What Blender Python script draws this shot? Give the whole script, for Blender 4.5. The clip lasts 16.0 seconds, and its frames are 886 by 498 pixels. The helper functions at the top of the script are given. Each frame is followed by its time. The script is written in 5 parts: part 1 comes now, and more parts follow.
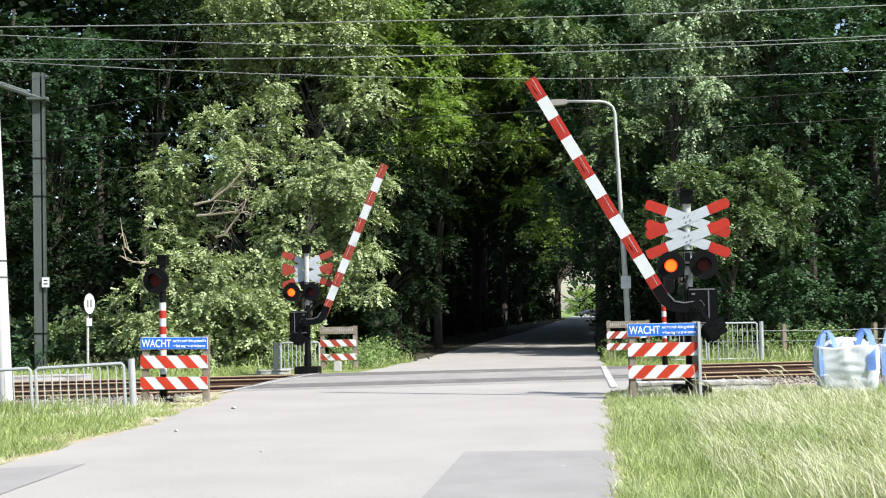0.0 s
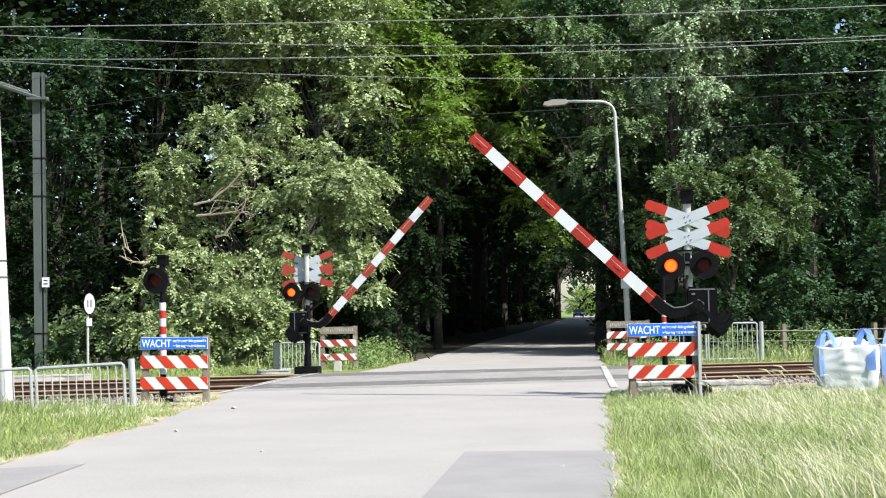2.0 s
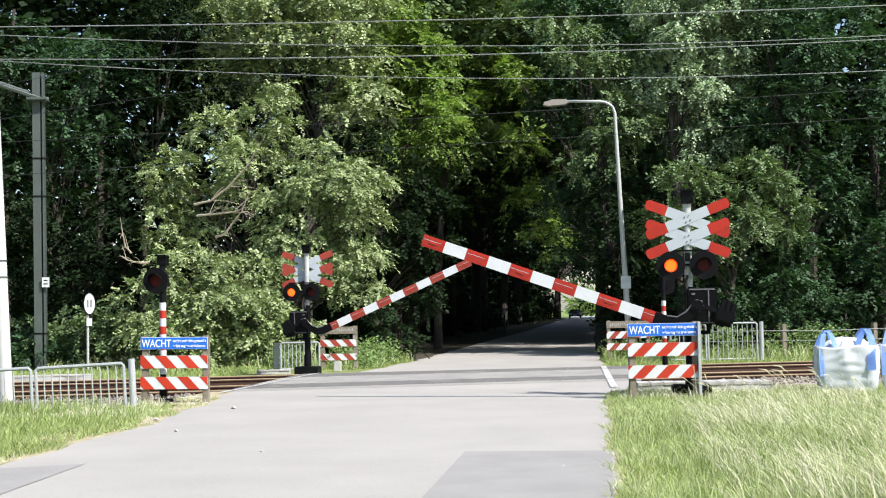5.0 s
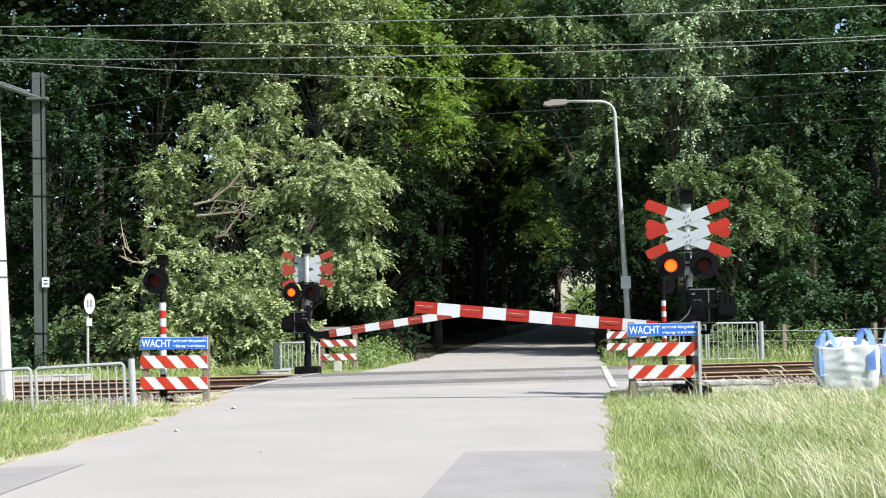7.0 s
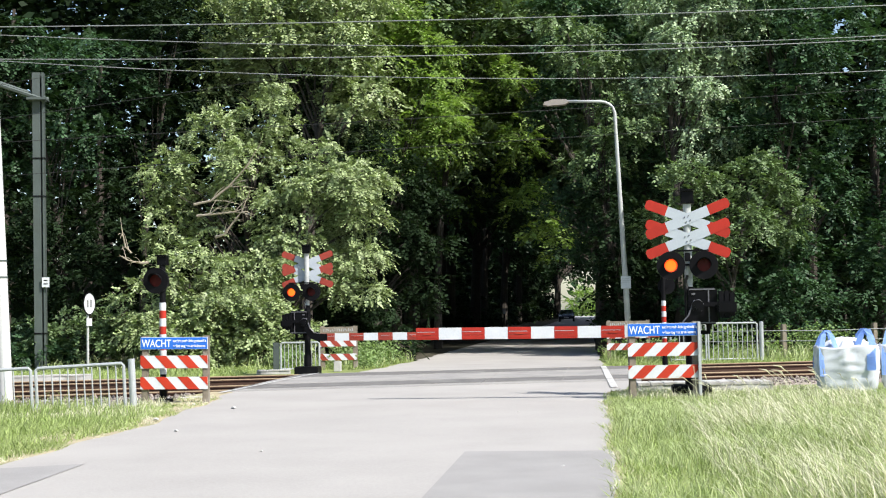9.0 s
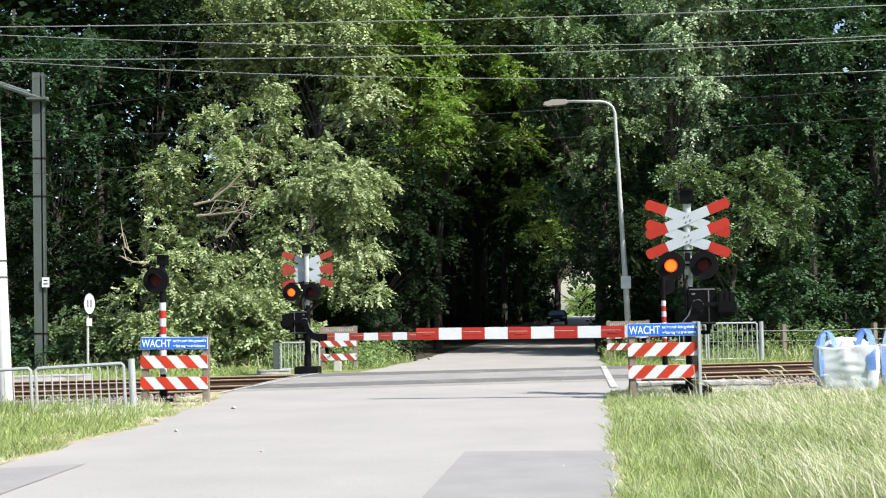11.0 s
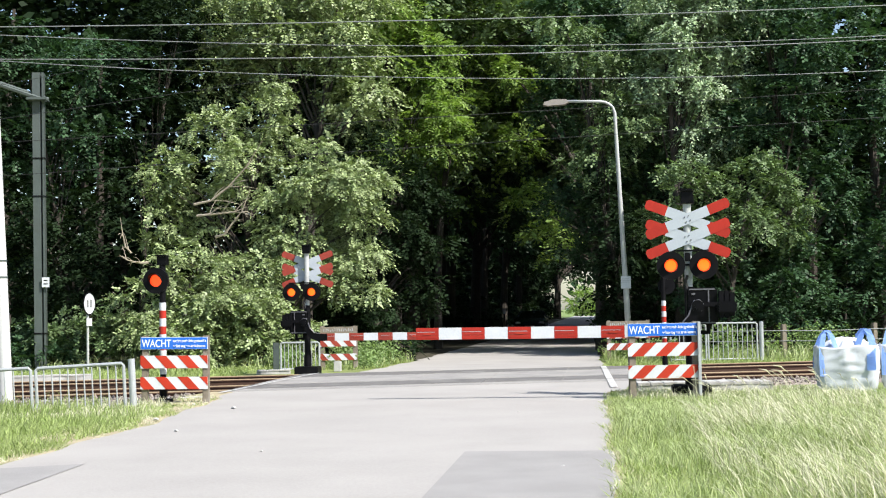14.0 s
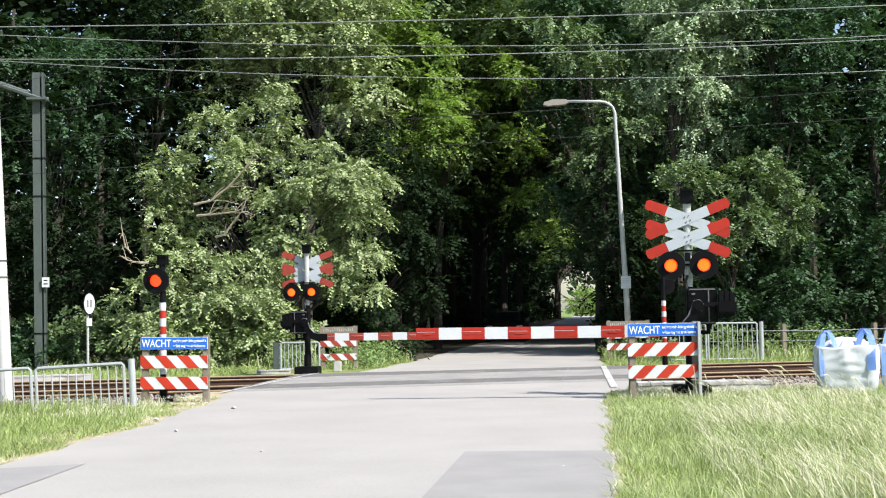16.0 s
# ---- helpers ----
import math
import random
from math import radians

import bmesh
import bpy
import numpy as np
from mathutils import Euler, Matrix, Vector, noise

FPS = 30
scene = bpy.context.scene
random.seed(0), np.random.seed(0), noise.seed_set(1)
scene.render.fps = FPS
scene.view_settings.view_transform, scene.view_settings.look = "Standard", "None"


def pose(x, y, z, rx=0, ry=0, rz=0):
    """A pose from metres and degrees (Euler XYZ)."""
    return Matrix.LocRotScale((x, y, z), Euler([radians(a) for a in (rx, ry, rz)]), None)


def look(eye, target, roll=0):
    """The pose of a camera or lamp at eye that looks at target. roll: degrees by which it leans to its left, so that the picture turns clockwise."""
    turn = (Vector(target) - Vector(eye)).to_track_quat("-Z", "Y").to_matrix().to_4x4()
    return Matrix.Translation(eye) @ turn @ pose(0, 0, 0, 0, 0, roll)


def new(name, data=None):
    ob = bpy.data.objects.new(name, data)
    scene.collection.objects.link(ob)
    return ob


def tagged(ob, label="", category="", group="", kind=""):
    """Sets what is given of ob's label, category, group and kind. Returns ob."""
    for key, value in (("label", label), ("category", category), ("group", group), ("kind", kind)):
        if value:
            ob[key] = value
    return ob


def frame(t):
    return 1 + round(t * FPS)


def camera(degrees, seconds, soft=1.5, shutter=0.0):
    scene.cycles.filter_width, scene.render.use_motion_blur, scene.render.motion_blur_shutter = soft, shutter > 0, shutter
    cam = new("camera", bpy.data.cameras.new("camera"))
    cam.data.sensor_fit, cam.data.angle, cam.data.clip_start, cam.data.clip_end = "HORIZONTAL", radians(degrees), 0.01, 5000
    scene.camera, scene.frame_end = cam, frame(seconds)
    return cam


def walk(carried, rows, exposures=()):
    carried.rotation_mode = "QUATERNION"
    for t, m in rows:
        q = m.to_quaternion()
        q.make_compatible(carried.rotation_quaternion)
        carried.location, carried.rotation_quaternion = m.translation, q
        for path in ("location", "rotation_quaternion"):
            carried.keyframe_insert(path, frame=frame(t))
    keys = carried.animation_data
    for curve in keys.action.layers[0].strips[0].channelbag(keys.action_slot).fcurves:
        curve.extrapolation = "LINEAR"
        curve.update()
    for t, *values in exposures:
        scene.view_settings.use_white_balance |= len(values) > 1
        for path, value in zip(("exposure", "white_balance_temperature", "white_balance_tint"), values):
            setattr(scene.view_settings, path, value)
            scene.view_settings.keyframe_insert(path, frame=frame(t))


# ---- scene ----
# World: metres, the road runs along +y, the tracks cross it at TRACK_TURN degrees from x.
EYE = (0.0, 0.0, 1.27)
YAW, PITCH = radians(6.382), radians(2.611)
AIM = (-math.sin(YAW) * math.cos(PITCH), math.cos(YAW) * math.cos(PITCH), math.sin(PITCH))
TRACK_TURN = 17.7
cam = camera(35.86, 16.0, soft=1.1)
cam_pose = look(EYE, tuple(e + 10 * a for e, a in zip(EYE, AIM)), -1.0)
walk(cam, [(0.0, cam_pose), (16.0, cam_pose)], exposures=[(0.0, 0.91), (3.5, 0.88), (7.0, 0.85), (9.0, 0.87), (12.5, 0.88), (16.0, 0.90)])

# ---- light: clear day, sun high on the right, a little behind the camera ----
SUN_AZ, SUN_EL = radians(123.0), radians(47.0)
world = bpy.data.worlds.new("sky")
scene.world = world
world.use_nodes = True
wn = world.node_tree.nodes
sky = wn.new("ShaderNodeTexSky")
sky.sky_type, sky.sun_disc = "NISHITA", False
sky.sun_elevation, sky.sun_rotation = SUN_EL, SUN_AZ
world.node_tree.links.new(sky.outputs["Color"], wn["Background"].inputs["Color"])
wn["Background"].inputs["Strength"].default_value = 0.10
sun = new("sun", bpy.data.lights.new("sun", "SUN"))
sun.data.energy, sun.data.angle, sun.data.color = 4.8, radians(0.55), (1.0, 0.955, 0.90)
sun_dir = Vector((math.sin(SUN_AZ) * math.cos(SUN_EL), math.cos(SUN_AZ) * math.cos(SUN_EL), math.sin(SUN_EL)))
sun.matrix_world = look(sun_dir * 60, (0, 0, 0))


# ---- materials ----
def material(name, base, rough=0.6, metal=0.0, vary=0.25, scale=6.0, fine=60.0, bump=0.2, island=0.0, per_object=0.0,
             stain=None, stain_at=0.55, translucent=0.0, emit=None, strength=0.0, spec=0.5, rust=0.0):
    m = bpy.data.materials.new(name)
    m.use_nodes = True
    nt = m.node_tree
    n, l = nt.nodes, nt.links
    p = n["Principled BSDF"]
    p.inputs["Roughness"].default_value = rough
    p.inputs["Metallic"].default_value = metal
    p.inputs["Specular IOR Level"].default_value = spec
    co = n.new("ShaderNodeTexCoord")
    big = n.new("ShaderNodeTexNoise")
    big.inputs["Scale"].default_value, big.inputs["Detail"].default_value = scale, 5
    small = n.new("ShaderNodeTexNoise")
    small.inputs["Scale"].default_value, small.inputs["Detail"].default_value = fine, 3
    l.new(co.outputs["Object"], big.inputs["Vector"])
    l.new(co.outputs["Object"], small.inputs["Vector"])
    add = n.new("ShaderNodeMath")
    add.operation = "ADD"
    l.new(big.outputs["Fac"], add.inputs[0])
    l.new(small.outputs["Fac"], add.inputs[1])
    rng = n.new("ShaderNodeMapRange")
    rng.inputs["From Min"].default_value, rng.inputs["From Max"].default_value = 0.6, 1.4
    rng.inputs["To Min"].default_value, rng.inputs["To Max"].default_value = 1 - vary, 1 + vary
    l.new(add.outputs[0], rng.inputs["Value"])
    value = rng.outputs["Result"]
    for amount, node, out in ((island, "ShaderNodeNewGeometry", "Random Per Island"), (per_object, "ShaderNodeObjectInfo", "Random")):
        if amount:
            src = n.new(node)
            r2 = n.new("ShaderNodeMapRange")
            r2.inputs["To Min"].default_value, r2.inputs["To Max"].default_value = 1 - amount, 1 + amount
            l.new(src.outputs[out], r2.inputs["Value"])
            mul = n.new("ShaderNodeMath")
            mul.operation = "MULTIPLY"
            l.new(value, mul.inputs[0])
            l.new(r2.outputs["Result"], mul.inputs[1])
            value = mul.outputs[0]
    mixc = n.new("ShaderNodeVectorMath")
    mixc.operation = "SCALE"
    mixc.inputs[0].default_value = base
    l.new(value, mixc.inputs["Scale"])
    colour = mixc.outputs["Vector"]
    if stain:
        st = n.new("ShaderNodeTexNoise")
        st.inputs["Scale"].default_value, st.inputs["Detail"].default_value = scale * 0.37, 8
        l.new(co.outputs["Object"], st.inputs["Vector"])
        sr = n.new("ShaderNodeMapRange")
        sr.inputs["From Min"].default_value, sr.inputs["From Max"].default_value = stain_at, stain_at + 0.14
        l.new(st.outputs["Fac"], sr.inputs["Value"])
        mx = n.new("ShaderNodeMix")
        mx.data_type = "RGBA"
        l.new(sr.outputs["Result"], mx.inputs["Factor"])
        l.new(colour, mx.inputs[6])
        mx.inputs[7].default_value = (*stain, 1)
        colour = mx.outputs[2]
    l.new(colour, p.inputs["Base Color"])
    if bump:
        b = n.new("ShaderNodeBump")
        b.inputs["Strength"].default_value, b.inputs["Distance"].default_value = bump, 0.01
        l.new(small.outputs["Fac"], b.inputs["Height"])
        l.new(b.outputs["Normal"], p.inputs["Normal"])
    if emit:
        p.inputs["Emission Color"].default_value = (*emit, 1)
        p.inputs["Emission Strength"].default_value = strength
    if translucent:
        tr = n.new("ShaderNodeBsdfTranslucent")
        warm = n.new("ShaderNodeMix")
        warm.data_type, warm.blend_type = "RGBA", "MULTIPLY"
        warm.inputs["Factor"].default_value = 1
        l.new(colour, warm.inputs[6])
        warm.inputs[7].default_value = (1.2, 1.35, 0.6, 1)
        l.new(warm.outputs[2], tr.inputs["Color"])
        ms = n.new("ShaderNodeMixShader")
        ms.inputs["Fac"].default_value = translucent
        l.new(p.outputs["BSDF"], ms.inputs[1])
        l.new(tr.outputs["BSDF"], ms.inputs[2])
        l.new(ms.outputs["Shader"], n["Material Output"].inputs["Surface"])
    return m


M = {
    "asphalt": material("worn_asphalt", (0.318, 0.305, 0.288), 0.9, vary=0.12, scale=0.8, fine=45, bump=0.35, stain=(0.345, 0.331, 0.312), stain_at=0.52),
    "patch": material("newer_asphalt", (0.258, 0.251, 0.243), 0.9, vary=0.14, scale=2, fine=80, bump=0.5),
    "dark_asphalt": material("crossing_panel", (0.25, 0.242, 0.232), 0.85, vary=0.25, scale=3, fine=60, bump=0.4, stain=(0.29, 0.28, 0.262), stain_at=0.48),
    "dark_panel": material("worn_dark_panel", (0.135, 0.13, 0.125), 0.8, vary=0.25, scale=3, fine=60, bump=0.4, stain=(0.19, 0.185, 0.175), stain_at=0.52),
    "paint": material("road_paint", (0.50, 0.50, 0.49), 0.7, vary=0.2, scale=9, fine=50, stain=(0.30, 0.29, 0.275), stain_at=0.5),
    "soil": material("grassy_soil", (0.17, 0.21, 0.06), 0.95, vary=0.4, scale=1.3, fine=18, bump=0.8, stain=(0.22, 0.19, 0.10), stain_at=0.58),
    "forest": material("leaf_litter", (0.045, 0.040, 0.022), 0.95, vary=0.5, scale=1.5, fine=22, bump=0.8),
    "sand": material("dry_sandy_edge", (0.36, 0.31, 0.20), 0.95, vary=0.3, scale=3, fine=50, bump=0.7, stain=(0.17, 0.2, 0.06), stain_at=0.5),
    "ballast": material("ballast_stone", (0.19, 0.16, 0.14), 0.9, vary=0.3, scale=5, fine=40, bump=0.6, island=0.5),
    "rust": material("rusty_rail", (0.055, 0.027, 0.016), 0.75, 0.3, vary=0.35, scale=4, fine=60, bump=0.3),
    "railtop": material("polished_rail_head", (0.32, 0.24, 0.15), 0.55, 0.2, vary=0.2, scale=4, fine=90, bump=0.05),
    "sleeper": material("concrete_sleeper", (0.22, 0.18, 0.15), 0.9, vary=0.3, scale=5, fine=40, bump=0.4, per_object=0.25),
    "concrete": material("weathered_concrete", (0.41, 0.405, 0.39), 0.9, vary=0.2, scale=4, fine=45, bump=0.4, stain=(0.24, 0.23, 0.2)),
    "galv": material("galvanised_steel", (0.40, 0.42, 0.43), 0.5, 0.35, vary=0.14, scale=6, fine=40, bump=0.06, stain=(0.38, 0.39, 0.38), stain_at=0.6),
    "mast": material("grey_mast_paint", (0.40, 0.415, 0.41), 0.5, 0.1, vary=0.14, scale=5, fine=35, bump=0.06, stain=(0.34, 0.34, 0.31), stain_at=0.6),
    "hbeam": material("weathered_catenary_steel", (0.065, 0.082, 0.076), 0.6, 0.2, vary=0.2, scale=2.5, fine=30, bump=0.12, stain=(0.06, 0.068, 0.06)),
    "pole_white": material("pale_painted_pole", (0.49, 0.50, 0.49), 0.55, vary=0.1, scale=4, fine=30, bump=0.06, stain=(0.42, 0.42, 0.40), stain_at=0.6),
    "sign_white": material("greyed_sign_white", (0.38, 0.42, 0.46), 0.45, vary=0.07, scale=6, fine=45, bump=0.04, spec=0.25),
    # lighter grey for bolts and for highlights painted along black edges
    "edge_glint_bolt": material("worn_black_edge", (0.10, 0.10, 0.11), 0.4, vary=0.3, scale=9, fine=50, bump=0.05),
    "black": material("black_enamel", (0.005, 0.005, 0.006), 0.55, vary=0.35, scale=6, fine=45, bump=0.08, stain=(0.012, 0.012, 0.013), stain_at=0.6, spec=0.08),
    "black_gloss": material("black_gloss_housing", (0.004, 0.004, 0.005), 0.32, vary=0.3, scale=6, fine=40, bump=0.04, spec=0.10),
    "red": material("red_enamel", (0.34, 0.025, 0.015), 0.4, vary=0.15, scale=7, fine=50, bump=0.05, per_object=0.08, spec=0.25),
    "red_faded": material("faded_red_enamel", (0.27, 0.045, 0.03), 0.55, vary=0.2, scale=7, fine=50, bump=0.05, spec=0.25),
    "orange_red": material("retroreflective_orange_red", (0.40, 0.036, 0.017), 0.4, vary=0.12, scale=8, fine=60, bump=0.05, per_object=0.1, spec=0.25),
    "white": material("white_enamel", (0.52, 0.545, 0.565), 0.42, vary=0.09, scale=6, fine=45, bump=0.05, stain=(0.43, 0.445, 0.44), stain_at=0.62, spec=0.25),
    "blue": material("blue_sign_face", (0.021, 0.13, 0.54), 0.4, vary=0.1, scale=6, fine=45, bump=0.03, spec=0.25),
    "white_mark": material("white_lettering", (0.70, 0.72, 0.74), 0.5, vary=0.04, bump=0.0),
    "black_mark": material("black_lettering", (0.02, 0.02, 0.02), 0.5, vary=0.1, bump=0.0),
    "wood": material("weathered_timber", (0.17, 0.145, 0.11), 0.85, vary=0.4, scale=9, fine=80, bump=0.5, stain=(0.26, 0.24, 0.2)),
    "bag": material("white_woven_bag", (0.58, 0.61, 0.65), 0.7, vary=0.08, scale=5, fine=140, bump=0.35, stain=(0.54, 0.565, 0.60), stain_at=0.58),
    "strap": material("blue_webbing", (0.27, 0.44, 0.80), 0.65, vary=0.15, scale=8, fine=120, bump=0.3),
    "wire": material("catenary_wire", (0.21, 0.22, 0.22), 0.5, 0.4, vary=0.2, bump=0.0),
    "wire_dark": material("oxidised_wire", (0.02, 0.022, 0.02), 0.6, 0.3, vary=0.2, bump=0.0),
    "bark": material("tree_bark", (0.042, 0.035, 0.028), 0.95, vary=0.45, scale=5, fine=26, bump=0.9),
    "twig": material("bare_twig", (0.30, 0.26, 0.20), 0.9, vary=0.3, scale=6, fine=40, bump=0.3),
    "leaf_light": material("light_green_leaf", (0.255, 0.318, 0.150), 0.5, vary=0.25, scale=0.6, fine=4, bump=0.0, island=0.4, spec=0.4, translucent=0.15),
    "leaf_fresh": material("fresh_green_leaf", (0.118, 0.175, 0.076), 0.5, vary=0.25, scale=0.6, fine=4, bump=0.0, island=0.45, spec=0.3, translucent=0.2),
    "leaf_mid": material("mid_green_leaf", (0.040, 0.082, 0.037), 0.5, vary=0.25, scale=0.6, fine=4, bump=0.0, island=0.45, spec=0.25, translucent=0.2),
    # near-black green: the wood's shade is put into this leaf colour
    "leaf_shade": material("dark_green_leaf", (0.018, 0.032, 0.015), 0.5, vary=0.25, scale=0.6, fine=4, bump=0.0, island=0.45, spec=0.04, translucent=0.18),
    "leaf_silver": material("silvery_leaf", (0.25, 0.335, 0.195), 0.55, vary=0.2, scale=0.7, fine=4, bump=0.0, island=0.5, spec=0.4, translucent=0.12),
    # sun shining through the leaves is put into this bright yellow green
    "leaf_sun_lime": material("sunlit_lime_leaf", (0.20, 0.29, 0.082), 0.5, vary=0.2, scale=0.6, fine=4, bump=0.0, island=0.4, spec=0.2, translucent=0.4),
    "blade": material("grass_blade", (0.325, 0.38, 0.18), 0.6, vary=0.25, scale=0.9, fine=5, bump=0.0, island=0.35, translucent=0.3),
    "lawn": material("short_verge_grass", (0.275, 0.34, 0.125), 0.6, vary=0.25, scale=1.4, fine=6, bump=0.0, island=0.35, translucent=0.3),
    "straw": material("dry_grass_stalk", (0.56, 0.54, 0.42), 0.7, vary=0.15, scale=0.9, fine=5, bump=0.0, island=0.3, translucent=0.25),
    "weed": material("verge_weed_leaf", (0.19, 0.27, 0.11), 0.6, vary=0.25, scale=1, fine=5, bump=0.0, island=0.35, spec=0.2, translucent=0.3),
    "lamp_on": material("lit_signal_lens", (0.8, 0.2, 0.02), 0.4, vary=0.05, bump=0.0, emit=(1.0, 0.165, 0.008), strength=0.9),
    "lamp_red": material("lit_red_lens", (0.8, 0.1, 0.02), 0.4, vary=0.05, bump=0.0, emit=(1.0, 0.065, 0.012), strength=0.8),
    "lamp_rim": material("lit_lens_rim", (0.8, 0.08, 0.02), 0.4, vary=0.05, bump=0.0, emit=(1.0, 0.05, 0.008), strength=0.7),
    "lens_off": material("dark_red_lens", (0.06, 0.004, 0.004), 0.4, vary=0.3, scale=20, bump=0.0, spec=0.15),
    "luminaire": material("luminaire_shell", (0.26, 0.235, 0.21), 0.5, vary=0.15, bump=0.05),
    "car_paint": material("dark_car_paint", (0.035, 0.038, 0.045), 0.25, 0.3, vary=0.1, bump=0.0),
    "glass": material("tinted_glass", (0.02, 0.024, 0.028), 0.08, vary=0.1, bump=0.0),
    "rubber": material("black_rubber", (0.02, 0.02, 0.02), 0.9, vary=0.2, bump=0.2),
    "headlight": material("headlight_lens", (0.7, 0.7, 0.72), 0.15, vary=0.05, bump=0.0),
    "field": material("far_meadow", (0.16, 0.23, 0.06), 0.95, vary=0.25, scale=0.05, fine=1.0, bump=0.3),
}


# ---- mesh helpers ----
def box(bm, c, s, rot=None):
    m = Matrix.Translation(c) @ (rot or Matrix()) @ Matrix.Diagonal((*s, 1))
    return bmesh.ops.create_cube(bm, size=1, matrix=m)["verts"]


def rod(bm, a, b, r0, r1=None, seg=10):
    a, b = Vector(a), Vector(b)
    turn = (b - a).to_track_quat("Z", "Y").to_matrix().to_4x4()
    m = Matrix.Translation((a + b) / 2) @ turn
    bmesh.ops.create_cone(bm, cap_ends=True, segments=seg, radius1=r0, radius2=r0 if r1 is None else r1, depth=(b - a).length, matrix=m)


def sweep(bm, pts, r, seg=8):
    """A tube of radius r (or a radius a point) along pts."""
    pts = [Vector(p) for p in pts]
    rs = list(r) if isinstance(r, (list, tuple)) else [r] * len(pts)
    rings = []
    for i, p in enumerate(pts):
        d = (pts[min(i + 1, len(pts) - 1)] - pts[max(i - 1, 0)]).normalized()
        side = d.cross(Vector((0.13, 0.97, 0.21))).normalized()
        up = side.cross(d)
        rings.append([bm.verts.new(p + rs[i] * (side * math.cos(k * math.tau / seg) + up * math.sin(k * math.tau / seg))) for k in range(seg)])
    for a, b in zip(rings, rings[1:]):
        for k in range(seg):
            bm.faces.new((a[k], a[(k + 1) % seg], b[(k + 1) % seg], b[k]))
    bm.faces.new(rings[0][::-1])
    bm.faces.new(rings[-1])


def plate(bm, outline, y0, y1):
    """An outline in x and z, extruded from y0 to y1."""
    a = [bm.verts.new((x, y0, z)) for x, z in outline]
    b = [bm.verts.new((x, y1, z)) for x, z in outline]
    bm.faces.new(a)
    bm.faces.new(b[::-1])
    for i in range(len(a)):
        j = (i + 1) % len(a)
        bm.faces.new((a[j], a[i], b[i], b[j]))


def ring(bm, r_in, r_out, y0, y1, seg=28, c=(0, 0)):
    loops = []
    for r, y in ((r_in, y0), (r_out, y0), (r_out, y1), (r_in, y1)):
        loops.append([bm.verts.new((c[0] + r * math.cos(k * math.tau / seg), y, c[1] + r * math.sin(k * math.tau / seg))) for k in range(seg)])
    for a, b in zip(loops, loops[1:] + loops[:1]):
        for k in range(seg):
            bm.faces.new((a[k], a[(k + 1) % seg], b[(k + 1) % seg], b[k]))


def disc(r, seg=28, a0=0.0, a1=math.tau, c=(0, 0)):
    full = a1 - a0 > 6.28
    return [(c[0] + r * math.cos(a0 + (a1 - a0) * k / (seg if full else seg - 1)), c[1] + r * math.sin(a0 + (a1 - a0) * k / (seg if full else seg - 1))) for k in range(seg)]


def mesh_of(name, bm, mat, soft=0.0, smooth=False):
    if soft:
        bmesh.ops.bevel(bm, geom=[e for e in bm.edges if len(e.link_faces) == 2 and e.calc_face_angle(0) > 0.6], offset=soft, segments=2, affect="EDGES", clamp_overlap=True)
    bmesh.ops.recalc_face_normals(bm, faces=bm.faces)
    me = bpy.data.meshes.new(name)
    bm.to_mesh(me)
    bm.free()
    me.materials.append(mat)
    if smooth:
        me.polygons.foreach_set("use_smooth", [True] * len(me.polygons))
    return me


def part(name, bm, mat, parent, label="", m=None, soft=0.0, smooth=False):
    ob = new(name, mesh_of(name, bm, mat, soft, smooth))
    ob.parent = parent
    if m is not None:
        ob.matrix_basis = m
    return tagged(ob, label)


def share(ob, m):
    """A further piece on ob's mesh, beside it under the same parent."""
    o = new(ob.name.split(".")[0], ob.data)
    o.parent, o.matrix_basis = ob.parent, m
    return o


def thing(name, m, label, category, group="", kind=""):
    ob = new(name)
    ob.matrix_basis = m
    return tagged(ob, label, category, group, kind)


def solid(name, bm, mat, label, category="", group="", kind="", m=None, soft=0.0, smooth=False):
    ob = new(name, mesh_of(name, bm, mat, soft, smooth))
    if m is not None:
        ob.matrix_basis = m
    return tagged(ob, label, category, group, kind)


def raw_mesh(name, verts, faces, mat, smooth=False):
    """verts (n, 3) and faces (m, k) as arrays."""
    me = bpy.data.meshes.new(name)
    k = faces.shape[1]
    me.vertices.add(len(verts))
    me.vertices.foreach_set("co", np.asarray(verts, np.float32).ravel())
    me.loops.add(faces.size)
    me.loops.foreach_set("vertex_index", faces.astype(np.int32).ravel())
    me.polygons.add(len(faces))
    me.polygons.foreach_set("loop_start", np.arange(0, faces.size, k, dtype=np.int32))
    me.update(calc_edges=True)
    me.materials.append(mat)
    return me


def text_mesh(name, words, size, mat, parent, m, width=None):
    cu = bpy.data.curves.new(name, "FONT")
    cu.body, cu.size, cu.extrude, cu.offset = words, size, 0.001, 0.0015
    tmp = bpy.data.objects.new(name, cu)
    scene.collection.objects.link(tmp)
    bpy.context.view_layer.update()
    me = bpy.data.meshes.new_from_object(tmp.evaluated_get(bpy.context.evaluated_depsgraph_get()))
    bpy.data.objects.remove(tmp)
    if width:
        xs = [v.co.x for v in me.vertices]
        k = width / (max(xs) - min(xs))
        for v in me.vertices:
            v.co.x *= k
    me.materials.clear()
    me.materials.append(mat)
    ob = new(name, me)
    ob.parent, ob.matrix_basis = parent, m
    return ob


TR = radians(TRACK_TURN)
U = Vector((math.cos(TR), math.sin(TR), 0))      # along the tracks
N = Vector((-math.sin(TR), math.cos(TR), 0))     # across them, away from the camera
AXIS = Vector((-math.sin(YAW), math.cos(YAW), 0))


